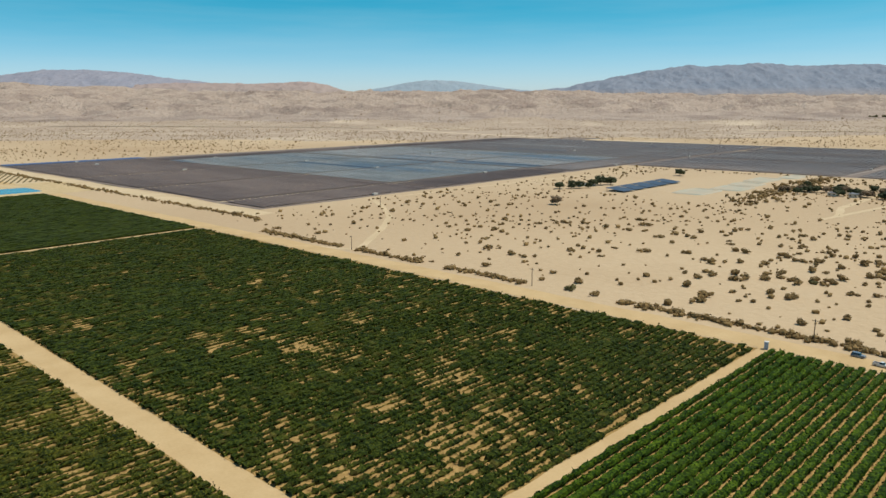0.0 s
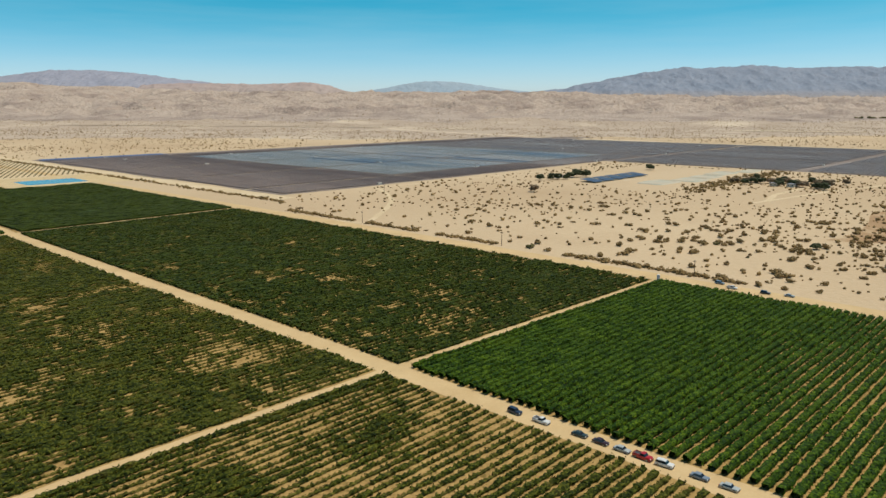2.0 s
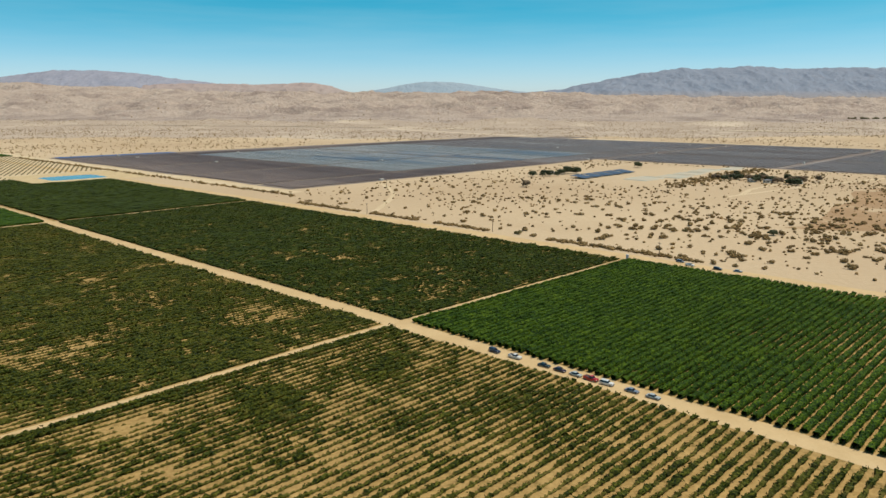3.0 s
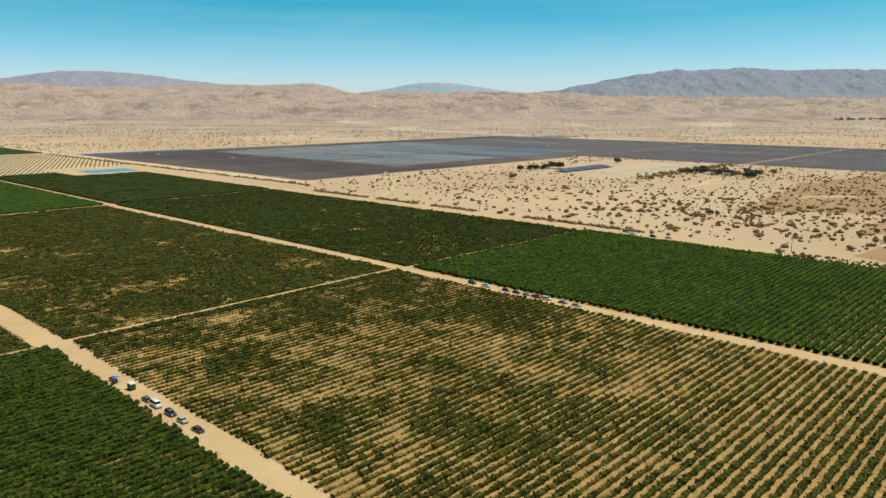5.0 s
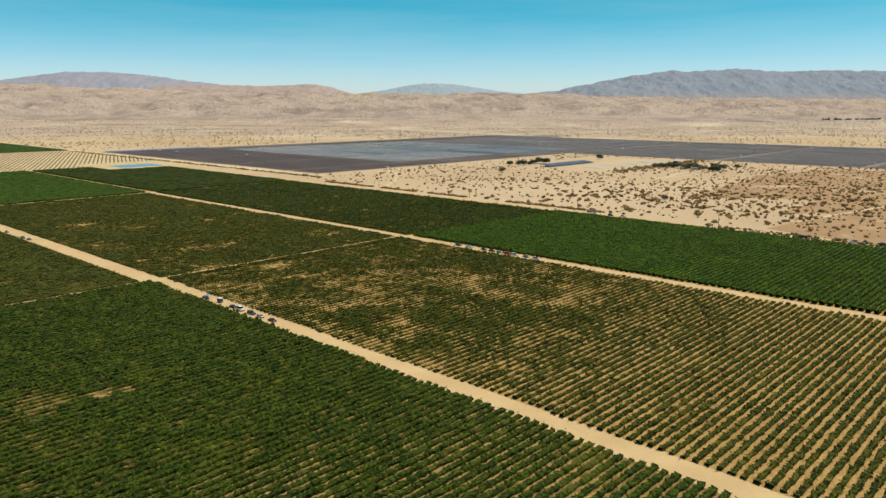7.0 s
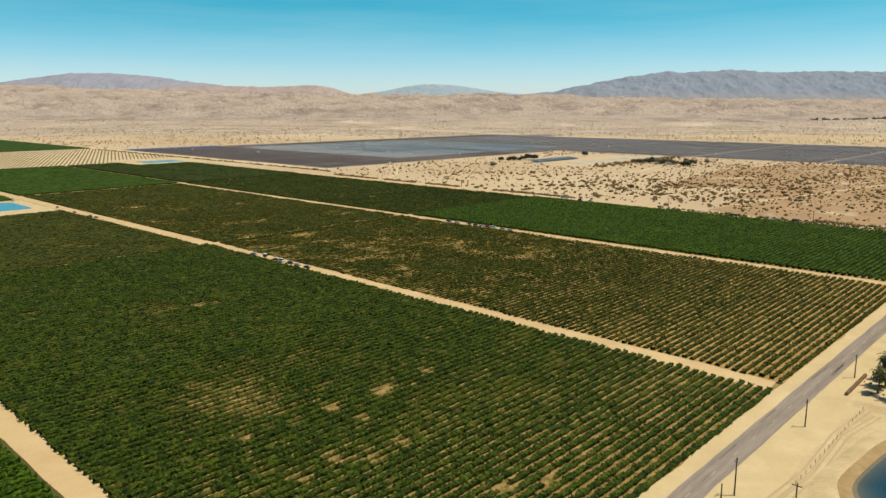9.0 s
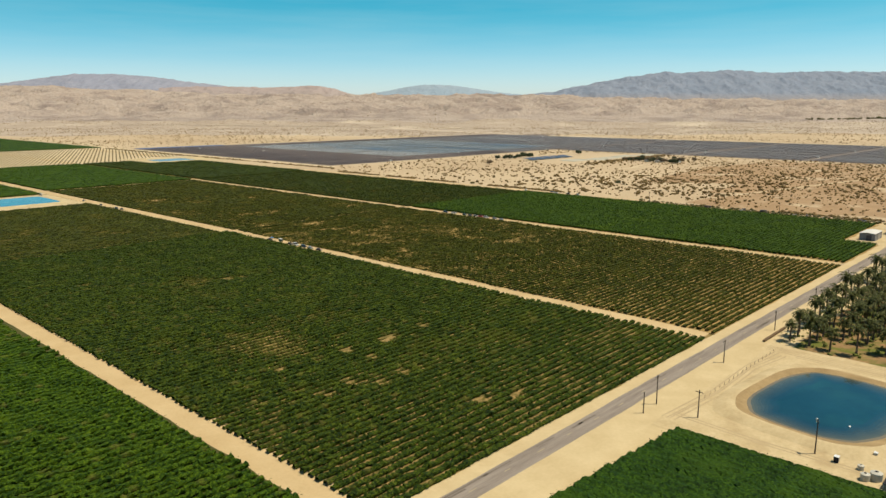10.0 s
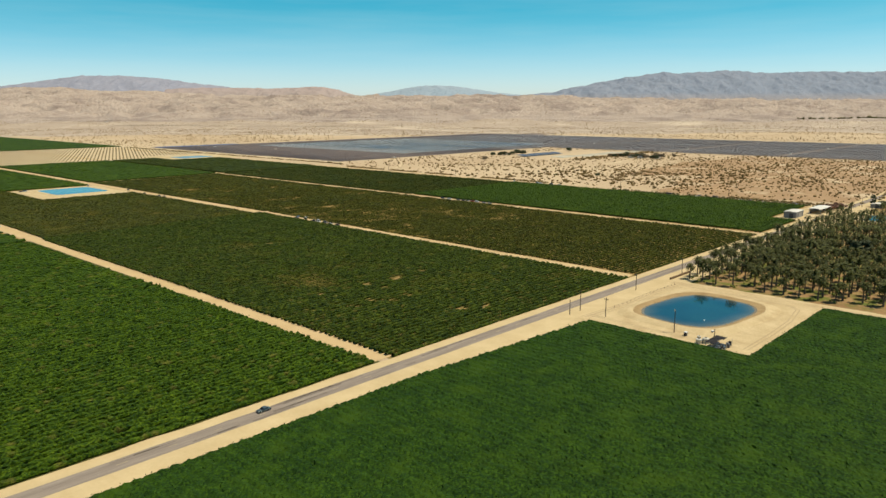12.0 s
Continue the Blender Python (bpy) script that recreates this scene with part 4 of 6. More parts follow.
wavy_track("road", [(1700, 640), (1760, 500), (1800, 380)], 34, 0.05, PALE_TRACK, "pale bare strip on the far plain", True)


def scrub_field(name, label, spots, material, size, kit):
    """Uncountable low scrub as one object. spots: places; size: low and high width."""
    r = np.random.default_rng(len(spots))
    p = np.array([(x, y, z) for x, y, z in spots])
    n = len(p)
    w = r.uniform(size[0], size[1], n) * (0.7 + 0.6 * r.random(n) ** 2)
    v, t = scatter(kit, p, w, w * r.uniform(0.7, 1.1, n), w * r.uniform(0.55, 0.85, n), r.uniform(0, 6.28, n), r.integers(0, len(kit), n))
    return tagged(new(name, tri_mesh(name, v, t, [material])), label, "scrub", "", "stuff")


def in_open_desert(x, y):
    return 205 < x < 662 and -420 < y < 355 and not (440 < x < 640 and 178 < y < 300)


rs = random.Random(17)
low_spots, brush_spots = [], []
while len(low_spots) < 7600:
    x, y = rs.uniform(205, 660), rs.uniform(-380, 352)
    dens = 0.42 + 0.58 * float(step01((170 - y) / 260)) + 0.45 * noise.noise(Vector((x * 0.012, y * 0.012, 2.0)))
    dens *= 0.35 + 0.65 * float(step01((x - 205) / 90))
    if in_open_desert(x, y) and rs.random() < dens:
        low_spots.append((x, y, -0.05))
scrub_field("desert_scrub", "dry brown desert scrub dotted over pale sand", low_spots, SCRUB, (0.6, 2.2), KIT_MID)
far_spots = []
while len(far_spots) < 15000:
    u, w = 600 + 1700 * rs.random() ** 1.1, rs.uniform(-1700, 1700)
    if abs(w) > 250 + 0.62 * u + 300:
        continue
    x, y = u * AHEAD[0] + w * ASIDE[0], u * AHEAD[1] + w * ASIDE[1]
    if x < 236 and y > 300 and y < 1780 or (236 < x < 1110 and -470 < y < 870) or x < 205:
        continue
    if noise.noise(Vector((x * 0.006, y * 0.006, 7))) + 0.5 > rs.random() * 0.9:
        far_spots.append((x, y, land_height(u, w) - 0.1))
scrub_field("desert_scrub", "sparse far scrub over the desert plain", far_spots, SCRUB, (1.2, 3.2), KIT_SPECK)
hill_spots = []
while len(hill_spots) < 700:
    u, w = rs.uniform(2200, 3500), rs.uniform(-2300, 2300)
    x, y = u * AHEAD[0] + w * ASIDE[0], u * AHEAD[1] + w * ASIDE[1]
    hill_spots.append((x, y, land_height(u, w) - 0.6))
scrub_field("desert_scrub", "dark specks of scrub on the hills", hill_spots, SCRUB, (2.5, 6.0), KIT_SPECK)
tree_line = []
for _ in range(150):
    w = 1360 + 540 * rs.random() ** 0.8
    u = 2350 + 0.02 * (w - 1360) + rs.gauss(0, 5)
    tree_line.append((u * AHEAD[0] + w * ASIDE[0], u * AHEAD[1] + w * ASIDE[1], land_height(u, w) - 0.5))
scrub_field("far_trees", "dark far line of trees on the desert plain", tree_line, SCRUB_GREEN, (6.0, 11.0), KIT_DOT)
clump_spots = []
while len(clump_spots) < 300:
    x, y = rs.uniform(212, 560), rs.uniform(-260, 60)
    if noise.noise(Vector((x * 0.010, y * 0.030, 4.0))) > 0.22 + 0.25 * float(step01((y + 30) / 90)) and rs.random() < 0.8:
        clump_spots.append((x, y, -0.05))
scrub_field("desert_scrub", "thick brown brush in drifts over brushland", clump_spots, SCRUB, (1.3, 2.9), KIT_SCRUB)
hem_spots = [(rs.uniform(189, 199), rs.uniform(-188, -30), -0.05) for _ in range(420)]
scrub_field("desert_scrub", "grey-green weeds along the field edge", hem_spots, SCRUB_GREEN, (0.7, 1.9), KIT_MID)
edge_spots = []
for y0, y1 in ((33, 108), (143, 164), (166, 179), (192, 208), (210, 229), (-190, -120), (240, 300)):
    for _ in range(int((y1 - y0) * 3.2)):
        edge_spots.append((202.0 + rs.gauss(0, 1.0), rs.uniform(y0, y1), -0.05))
scrub_field("desert_scrub", "dry tumbled brush along the farm road", edge_spots, SCRUB, (0.9, 1.9), KIT_SCRUB)
fence_spots = [(222 + rs.gauss(0, 1.6), rs.uniform(330, 900), -0.05) for _ in range(520)]
scrub_field("desert_scrub", "dry brush beside the track", fence_spots, SCRUB, (0.9, 2.2), KIT_SCRUB)


def bush_mesh(seed, material):
    """A low rounded desert bush of many small sprays."""
    r = np.random.default_rng(seed)
    n = 12
    p = np.stack([r.normal(0, 0.30, n), r.normal(0, 0.30, n), np.abs(r.normal(0, 0.10, n))], 1)
    w = r.uniform(0.35, 0.62, n)
    v, t = scatter(KIT_SCRUB, p, w, w, w * r.uniform(0.6, 0.9, n), r.uniform(0, 6.28, n), r.integers(0, len(KIT_SCRUB), n))
    return tri_mesh("desert_bush", v, t, [material])


BUSHES = [bush_mesh(k, SCRUB if k < 4 else SCRUB_GREEN) for k in range(6)]


def desert_bush(x, y, width, pick, label="dry rounded desert bush on pale sand"):
    ob = new("desert_bush", BUSHES[pick])
    ob.matrix_world = pose(x, y, -0.03, 0, 0, rs.uniform(0, 360)) @ Matrix.Diagonal((width, width, width * 1.15, 1))
    return tagged(ob, label, "bush", "desert bushes")


for x, y, w, k in ((204.8, 126.6, 2.6, 4), (214.5, 130, 2.6, 1), (203.6, 117, 2.0, 2), (220.7, 144.6, 1.8, 0), (221.9, 191, 1.7, 1), (204.9, 196.9, 2.1, 3), (240.6, 70.5, 2.9, 0),
                   (214.5, 59.3, 2.3, 1), (224.4, 32.4, 2.6, 2), (270.4, 34.8, 2.6, 3), (252, 35.7, 2.7, 0), (265.8, 71.4, 2.2, 5), (242.7, 77.3, 2.3, 2), (228.3, 93.2, 1.9, 3),
                   (257.4, 58.1, 1.9, 1), (242.6, 26.1, 2.4, 0), (202, 30, 2.0, 2), (203, 22, 1.8, 0), (205, 44, 2.6, 0), (206, 12, 1.7, 1)):
    desert_bush(x, y, w, k)
placed = 20
while placed < 290:
    x, y = rs.uniform(207, 360), rs.uniform(-70, 330)
    dens = 0.10 + 0.9 * float(step01((200 - y) / 230)) + 0.5 * noise.noise(Vector((x * 0.02, y * 0.02, 9)))
    if rs.random() < dens * (0.3 + 0.7 * float(step01((x - 205) / 70))):
        desert_bush(x, y, rs.uniform(1.1, 2.7), rs.choice((0, 0, 1, 1, 2, 2, 3, 3)))
        placed += 1


# ---- reservoirs ----
def water(name, low, high, rough=0.06, third=None):
    return make(name, low, high, 0.06, rough, 0.9, 0.25, 0.05, 0.02, spec=0.5, third=third, third_scale=0.045, third_cut=(0.48, 0.75))


DEEP_WATER = water("deep_pond_water", (0.003, 0.034, 0.054), (0.008, 0.060, 0.086), 0.06, (0.014, 0.092, 0.098))
WET_EDGE = water("wet_pond_edge", (0.16, 0.125, 0.07), (0.24, 0.19, 0.11), 0.25)
DEPTH_WATER = []
for k in range(7):
    f = ((k + 0.5) / 7) ** 0.7
    DEPTH_WATER.append(water("shelving_pond_water", tuple(a + (b - a) * f for a, b in zip((0.085, 0.090, 0.060), (0.003, 0.034, 0.058))), tuple(a + (b - a) * f for a, b in zip((0.13, 0.135, 0.095), (0.008, 0.060, 0.092)))))
LINED_WATER = water("lined_pond_water", (0.026, 0.155, 0.22), (0.040, 0.20, 0.27), 0.12)


def outline(a, b, power, n, seed=0.0, wob=0.0):
    """A rounded rectangle with half sizes a and b."""
    out = []
    for k in range(n):
        t = 2 * math.pi * k / n
        c, s = math.cos(t), math.sin(t)
        f = 1 + wob * noise.noise(Vector((c * 2 + seed, s * 2, seed)))
        out.append((f * a * math.copysign(abs(c) ** (2 / power), c), f * b * math.copysign(abs(s) ** (2 / power), s)))
    return out


def rings(levels, n, fill_last):
    """A surface through rings of equal count: each (outline, z)."""
    v = [(x, y, z) for line, z in levels for x, y in line]
    t = []
    for j in range(len(levels) - 1):
        for k in range(n):
            a, b = j * n + k, j * n + (k + 1) % n
            t += [(a, b, b + n), (a, b + n, a + n)]
    if fill_last:
        c = len(v)
        v.append((0, 0, levels[-1][1]))
        base = (len(levels) - 1) * n
        t += [(base + k, base + (k + 1) % n, c) for k in range(n)]
    return np.array(v), np.array(t)


def reservoir(label, at, turn, a, b, power, bank, water_mat, rim_mat, lip, wob=0.03):
    """A pond: an earth bank that rises to a lip and falls to the water, which is a sheet of its own."""
    pond = thing("reservoir", label, "pond", "irrigation reservoirs", "", at, turn)
    n = 72
    v, t = rings([(outline(a + bank, b + bank, power + 1, n, 1, wob), 0.02), (outline(a + bank * 0.55, b + bank * 0.55, power + 0.6, n, 2, wob), lip),
                  (outline(a + bank * 0.38, b + bank * 0.38, power + 0.4, n, 2, wob), lip), (outline(a + 0.3, b + 0.3, power, n, 3, wob), 0.30), (outline(a - 1.2, b - 1.2, power, n, 3, wob), 0.05)], n, False)
    under("bank", tri_mesh("bank", v, t, [YARD_SAND, rim_mat], (np.arange(len(t)) >= 4 * n).astype(int), smooth=True), pond)
    depths = [(0.2, 0.5, WET_EDGE)] + list(zip((0,) * 7, (0.9, 1.4, 1.9, 2.5, 3.2, 4.1, 5.2), DEPTH_WATER)) if water_mat is DEEP_WATER else [(0.2, 3.2, water_mat)]
    inner = 0.2
    for k, (_, width_in, mt) in enumerate(depths):
        v, t = rings([(outline(a + inner, b + inner, power, n, 3, wob * (1 + 0.8 * k)), 0.28), (outline(a - width_in, b - width_in, power, n, 3, wob * (1.8 + 0.8 * k)), 0.28)], n, False)
        under("shallow_rim", tri_mesh("shallow_rim", v, t, [mt]), pond)
        inner = -width_in
    v, t = rings([(outline(a + inner, b + inner, power, n, 3, wob * (1 + 0.8 * len(depths))), 0.28)], n, True)
    under("water", tri_mesh("water", v, t, [water_mat]), pond)
    return pond


sheet("ground", -126.6, -62.5, -257.4, -206.6, 0.073, YARD_SAND, "pale sandy yard round the reservoir", "ground", step=3.0, wave=1.0, seed=12)
sheet("ground", -63, -57.5, -345, -204.6, 0.076, YARD_SAND, "pale sandy strip between palm grove and vines", "ground", step=3.0, wave=1.0, seed=13)
reservoir("deep blue irrigation reservoir with rounded sandy banks", (-91.2, -229.6, 0.06), -5, 18.6, 13.6, 3.2, 5.4, DEEP_WATER, BANK, 0.75)
sheet("ground", -127.5, -64.5, 232, 306.5, 0.07, YARD_SAND, "pale sandy pad round a lined reservoir", "ground", step=4.0, wave=1.2, seed=14)
reservoir("bright blue lined irrigation reservoir on a pale pad", (-93, 274, 0.06), 0, 19.2, 22.8, 9, 3.5, LINED_WATER, YARD_SAND, 0.5, 0.0)
sheet("ground", 129.0, 228, 542, 633, 0.072, YARD_SAND, "pale sandy pad round a lined reservoir", "ground", step=4.0, wave=1.5, seed=15)
reservoir("pale blue lined irrigation reservoir beside fields", (169, 581, 0.06), 0, 23, 19, 9, 3.5, LINED_WATER, YARD_SAND, 0.4, 0.0)

TYRE_SAND = make("rutted_sand", (0.38, 0.28, 0.155), (0.50, 0.385, 0.23), 0.1, 0.95, 1.5, 0.4, 0.2, 0.03)
for k, pts in enumerate(([(-60.6, -206), (-60.9, -230), (-60.4, -262), (-60.8, -300), (-60.5, -345)], [(-62.6, -206), (-63.6, -226), (-62.2, -256), (-61.9, -300), (-62.0, -345)],
                         [(-121, -206.4), (-100, -208.2), (-80, -207.6), (-64, -209.2)], [(-121, -208.0), (-100, -209.8), (-80, -209.2), (-66, -211.5)],
                         [(-66, -248), (-70, -252.0), (-84, -254.2), (-100, -254.8), (-119, -254.6)], [(-64.5, -214), (-64.9, -230), (-65.6, -244), (-67, -250)], [(-118, -207), (-119.5, -225), (-119, -252)])):
    for side in (-0.55, 0.55):
        flip = abs(pts[0][0] - pts[-1][0]) > abs(pts[0][1] - pts[-1][1])
        wavy_track("track", [(x, y + side) if flip else (x + side, y) for x, y in pts], 0.38, 0.079 + 0.0006 * (2 * k + (side > 0)), TYRE_SAND, "shallow tyre rut in pale yard sand")

# ---- date palms ----
BARK = make("palm_bark", (0.085, 0.060, 0.040), (0.17, 0.125, 0.085), 1.0, 0.9, 6.0, 0.5, 0.3, 0.05)
FROND = make("palm_frond", (0.018, 0.026, 0.006), (0.120, 0.124, 0.030), 0.08, 0.6, 1.4, 0.3, 0.0, island=0.65, spec=0.15)
UNDER = make("grove_floor", (0.20, 0.115, 0.048), (0.38, 0.240, 0.108), 0.08, 0.95, 1.2, 0.4, 0.3, 0.05, third=(0.12, 0.135, 0.022), third_scale=0.13, third_cut=(0.46, 0.60))
GRASSY = make("grove_weeds", (0.065, 0.085, 0.012), (0.19, 0.19, 0.035), 0.1, 0.85, 1.2, 0.3, 0.0, island=0.5)


def palm_arrays(seed, tall, reach, fronds):
    """A date palm: a leaning tapered trunk, and arching fronds with leaflets on both sides."""
    r = np.random.default_rng(seed)
    lean = r.normal(0, 0.12, 2)
    v, t = [], []
    levels = 5
    for j in range(levels):
        k = j / (levels - 1)
        rad = 0.27 * (1 - 0.35 * k) * (1.25 if j == 0 else 1)
        for i in range(7):
            a = 2 * math.pi * i / 7
            v.append((lean[0] * k * k + rad * math.cos(a), lean[1] * k * k + rad * math.sin(a), tall * k))
    for j in range(levels - 1):
        for i in range(7):
            a, b = j * 7 + i, j * 7 + (i + 1) % 7
            t += [(a, b, b + 7), (a, b + 7, a + 7)]
    trunk = (np.array(v), np.array(t))
    v, t = [], []
    top = np.array((lean[0], lean[1], tall))
    for f in range(fronds):
        az = 2.399 * f + r.uniform(-0.3, 0.3)
        rise = 1.15 - 1.75 * (f / fronds) + r.uniform(-0.15, 0.15)
        out, side = np.array((math.cos(az), math.sin(az), 0)), np.array((-math.sin(az), math.cos(az), 0))
        length = reach * r.uniform(0.85, 1.1)
        pts = []
        for k in range(6):
            s = k / 5
            ang = rise - 1.55 * s * s
            step = length / 5
            pts.append(top if k == 0 else pts[-1] + step * (out * math.cos(ang) + np.array((0, 0, 1)) * math.sin(ang)))
        for k in range(5):
            p, q_ = pts[k], pts[k + 1]
            w = reach * 0.215 * math.sin(math.pi * (0.18 + 0.76 * (k + 0.5) / 5))
            for sgn in (-1, 1):
                i = len(v)
                tip = (p + q_) / 2 + (q_ - p) * 0.75 + side * sgn * w - np.array((0, 0, 0.10 + 0.35 * w))
                v += [tuple(p), tuple(q_), tuple(tip)]
                t.append((i, i + 1, i + 2))
                if k < 4:
                    i = len(v)
                    tip2 = p + (q_ - p) * 0.85 + side * sgn * w * 0.9 - np.array((0, 0, 0.25 * w))
                    v += [tuple(p), tuple(p * 0.6 + q_ * 0.4), tuple(tip2)]
                    t.append((i, i + 1, i + 2))
    return trunk, (np.array(v), np.array(t))


palm_kinds = [palm_arrays(40 + k, (5.1, 5.9, 6.6, 5.5, 7.2)[k], (2.65, 2.95, 2.85, 3.05, 2.75)[k], 28) for k in range(5)]
far_kinds = [palm_arrays(60 + k, (5.1, 5.9, 6.6, 5.5, 7.2)[k], (2.65, 2.95, 2.85, 3.05, 2.75)[k], 13) for k in range(5)]
palm_meshes = [(tri_mesh("trunk", *tr, [BARK]), tri_mesh("crown", *cr, [FROND])) for tr, cr in palm_kinds]
sheet("ground", -57.8, 260, -420, -204.9, 0.063, UNDER, "orange-brown soil with weeds under date palms", "ground", step=4.0, wave=1.4, seed=16)
rp = random.Random(23)
near_palms, far_palms, weeds = [], [], []
for i in range(52):
    for j in range(22):
        x, y = -52.8 + 5.6 * i + rp.gauss(0, 0.35), -208.0 - 5.6 * j + rp.gauss(0, 0.35)
        if rp.random() < 0.06 or (x > 160 and y > -216) or (143 < x < 174 and -231 < y < -213) or (x - 26) ** 2 + (y + 246) ** 2 < 12:
            continue
        if -208.0 - y > 25 + 0.62 * (x + 110):
            continue
        (near_palms if len(near_palms) < 290 and i < 19 else far_palms).append((x, y, rp.randrange(5), rp.uniform(0, 360), rp.uniform(0.88, 1.15)))
        for _ in range(7 if y > -226 and x < 30 else 2):
            weeds.append((x + rp.gauss(0, 1.9), y + rp.gauss(0, 1.5), 0.05))
for x, y, k, turn, size in near_palms:
    palm = thing("date_palm", "date palm with grey-green fronds in a planted grove", "palm tree", "date palm grove", "", (x, y, 0.05), turn)
    palm.scale = (size, size, size)
    under("trunk", palm_meshes[k][0], palm)
    under("crown", palm_meshes[k][1], palm)
for which, mat_, name in ((0, BARK, "trunk"), (1, FROND, "crown")):
    vv, tt, base = [], [], 0
    for x, y, k, turn, size in far_palms:
        v, t = far_kinds[k][which]
        c, s = math.cos(radians(turn)) * size, math.sin(radians(turn)) * size
        vv.append(np.stack([x + v[:, 0] * c - v[:, 1] * s, y + v[:, 0] * s + v[:, 1] * c, 0.05 + v[:, 2] * size], 1))
        tt.append(t + base)
        base += len(v)
    tagged(new("date_palm_grove", tri_mesh("date_palm_grove", np.concatenate(vv), np.concatenate(tt), [mat_])),
           "far " + ("trunks" if which == 0 else "crowns") + " of the date palm grove", "palm grove", "", "stuff")
scrub_field("grove_weeds", "yellow-green weeds and suckers under the palms", weeds, GRASSY, (0.45, 1.15), KIT_SCRUB)

# ---- poles ----
POLE_WOOD = make("pole_wood", (0.055, 0.040, 0.028), (0.12, 0.09, 0.065), 0.6, 0.9, 5.0, 0.4, 0.0)
GREY_METAL = plain("grey_metal", (0.35, 0.36, 0.37), 0.45, 0.5)


def utility_pole(x, y, tall, arm=True, turn=0.0, can=False, label="weathered wooden utility pole beside the road"):
    pole = thing("utility_pole", label, "utility pole", "poles by the road", "", (x, y, 0.05), turn)
    bm = bmesh.new()
    rod(bm, (0, 0, -0.05), (0, 0, tall), 0.14, 0.10, 8)
    part("pole", bm, POLE_WOOD, pole)
    if arm:
        bm = bmesh.new()
        box(bm, 0, 0.1, tall - 0.45, 1.5, 0.10, 0.12)
        part("crossarm", bm, POLE_WOOD, pole)
        for k in (-0.65, -0.25, 0.25, 0.65):
            bm = bmesh.new()
            rod(bm, (k, 0.1, tall - 0.40), (k, 0.1, tall - 0.22), 0.05, 0.03, 6)
            part("insulator", bm, GREY_METAL, pole)
    if can:
        bm = bmesh.new()
        rod(bm, (0.28, 0, tall - 0.75), (0.28, 0, tall - 0.1), 0.2, 0.2, 10)
        part("transformer", bm, WHITE_METAL, pole, "pale grey transformer can")
    return pole


utility_pole(-122.3, -202.4, 4.6, False)
utility_pole(-116.2, -202.2, 6.6, True, 0)
utility_pole(-116.8, -211.6, 6.0, True, 90)
utility_pole(-117.4, -234.0, 6.8, True, 40, True, "wooden utility pole with a transformer beside the reservoir")
utility_pole(-81.0, -202.2, 5.8, True)
for x in (-45.0, -9.0, 27.0, 63.0, 99.0, 135.0, 171.0, 207.0):
    utility_pole(x, -202.0, 5.8, True)
for y in (52.1, 139.3, 232.0, -35.0, -120.0):
    utility_pole(200.8, y, 6.0, True, 90)
utility_pole(300, 324, 6.0, True, 90)

# ---- pump station by the reservoir ----
DARK_PANEL = make("dark_roof_panel", (0.018, 0.018, 0.020), (0.045, 0.042, 0.044), 0.6, 0.85, 3.0, 0.4, 0.0, spec=0.1)
PUMP_PAINT = plain("pump_paint", (0.10, 0.14, 0.18), 0.5)
PUMP_STEEL = plain("dull_pump_steel", (0.11, 0.11, 0.115), 0.6)
TANK_WHITE = make("tank_plastic", (0.46, 0.43, 0.36), (0.58, 0.55, 0.47), 0.5, 0.5, 3.0, 0.3, 0.0)
pump = thing("pump_shelter", "open pump shelter with dark roof panels and filters by the reservoir", "shelter", "", "", (-121.7, -248.7, 0.07), 0)
for k, (cx, cy, lx, ly, tilt) in enumerate(((-2.5, 1.0, 2.5, 2.6, 0.04), (0.1, 1.2, 2.5, 2.2, 0.07), (2.6, 0.9, 2.3, 2.9, 0.03))):
    bm = bmesh.new()
    box(bm, cx, cy, 1.95, lx, ly, 0.07, Euler((tilt, 0, 0)))
    part("roof_panel", bm, DARK_PANEL, pump, "dark sun-worn roof panel")
for k, (vx, vy, r, h) in enumerate(((-3.2, -1.3, 0.34, 1.1), (-2.3, -1.5, 0.34, 1.2), (2.3, -1.3, 0.42, 1.0), (3.2, -1.5, 0.42, 1.15), (0.5, -1.6, 0.3, 0.9))):
    bm = bmesh.new()
    rod(bm, (vx, vy, 0.15), (vx, vy, h), r, r, 12)
    rod(bm, (vx, vy, h), (vx, vy, h + 0.2), r, r * 0.35, 12)
    part("filter_vessel", bm, (PUMP_STEEL, DARK_PANEL)[k % 2], pump)
for k, (vx, vy) in enumerate(((-1.3, -1.9), (1.5, -2.0))):
    bm = bmesh.new()
    box(bm, vx, vy, 0.55, 0.8, 0.5, 1.1, bevel=0.05)
    part("control_box", bm, (PUMP_PAINT, PUMP_STEEL)[k], pump)
for sx in (-3.6, 0, 3.4):
    for sy in (-2.0, 2.1):
        bm = bmesh.new()
        rod(bm, (sx, sy, 0), (sx, sy, 1.95), 0.07, 0.07, 6)
        part("post", bm, GREY_METAL, pump)
for k, sx in enumerate((-2.4, -0.6, 1.4)):
    bm = bmesh.new()
    rod(bm, (sx, -0.8, 0.45), (sx, 0.6, 0.45), 0.36, 0.36, 10)
    box(bm, sx, -0.1, 0.1, 0.6, 1.6, 0.2)
    part("pump_motor", bm, PUMP_PAINT, pump)
bm = bmesh.new()
rod(bm, (-3.2, 1.2, 0.5), (3.0, 1.2, 0.5), 0.15, 0.15, 8)
part("pipe", bm, GREY_METAL, pump)
utility_pole(-121.0, -247.0, 4.6, False, 0, False, "short dark pole rising beside a pump shelter")


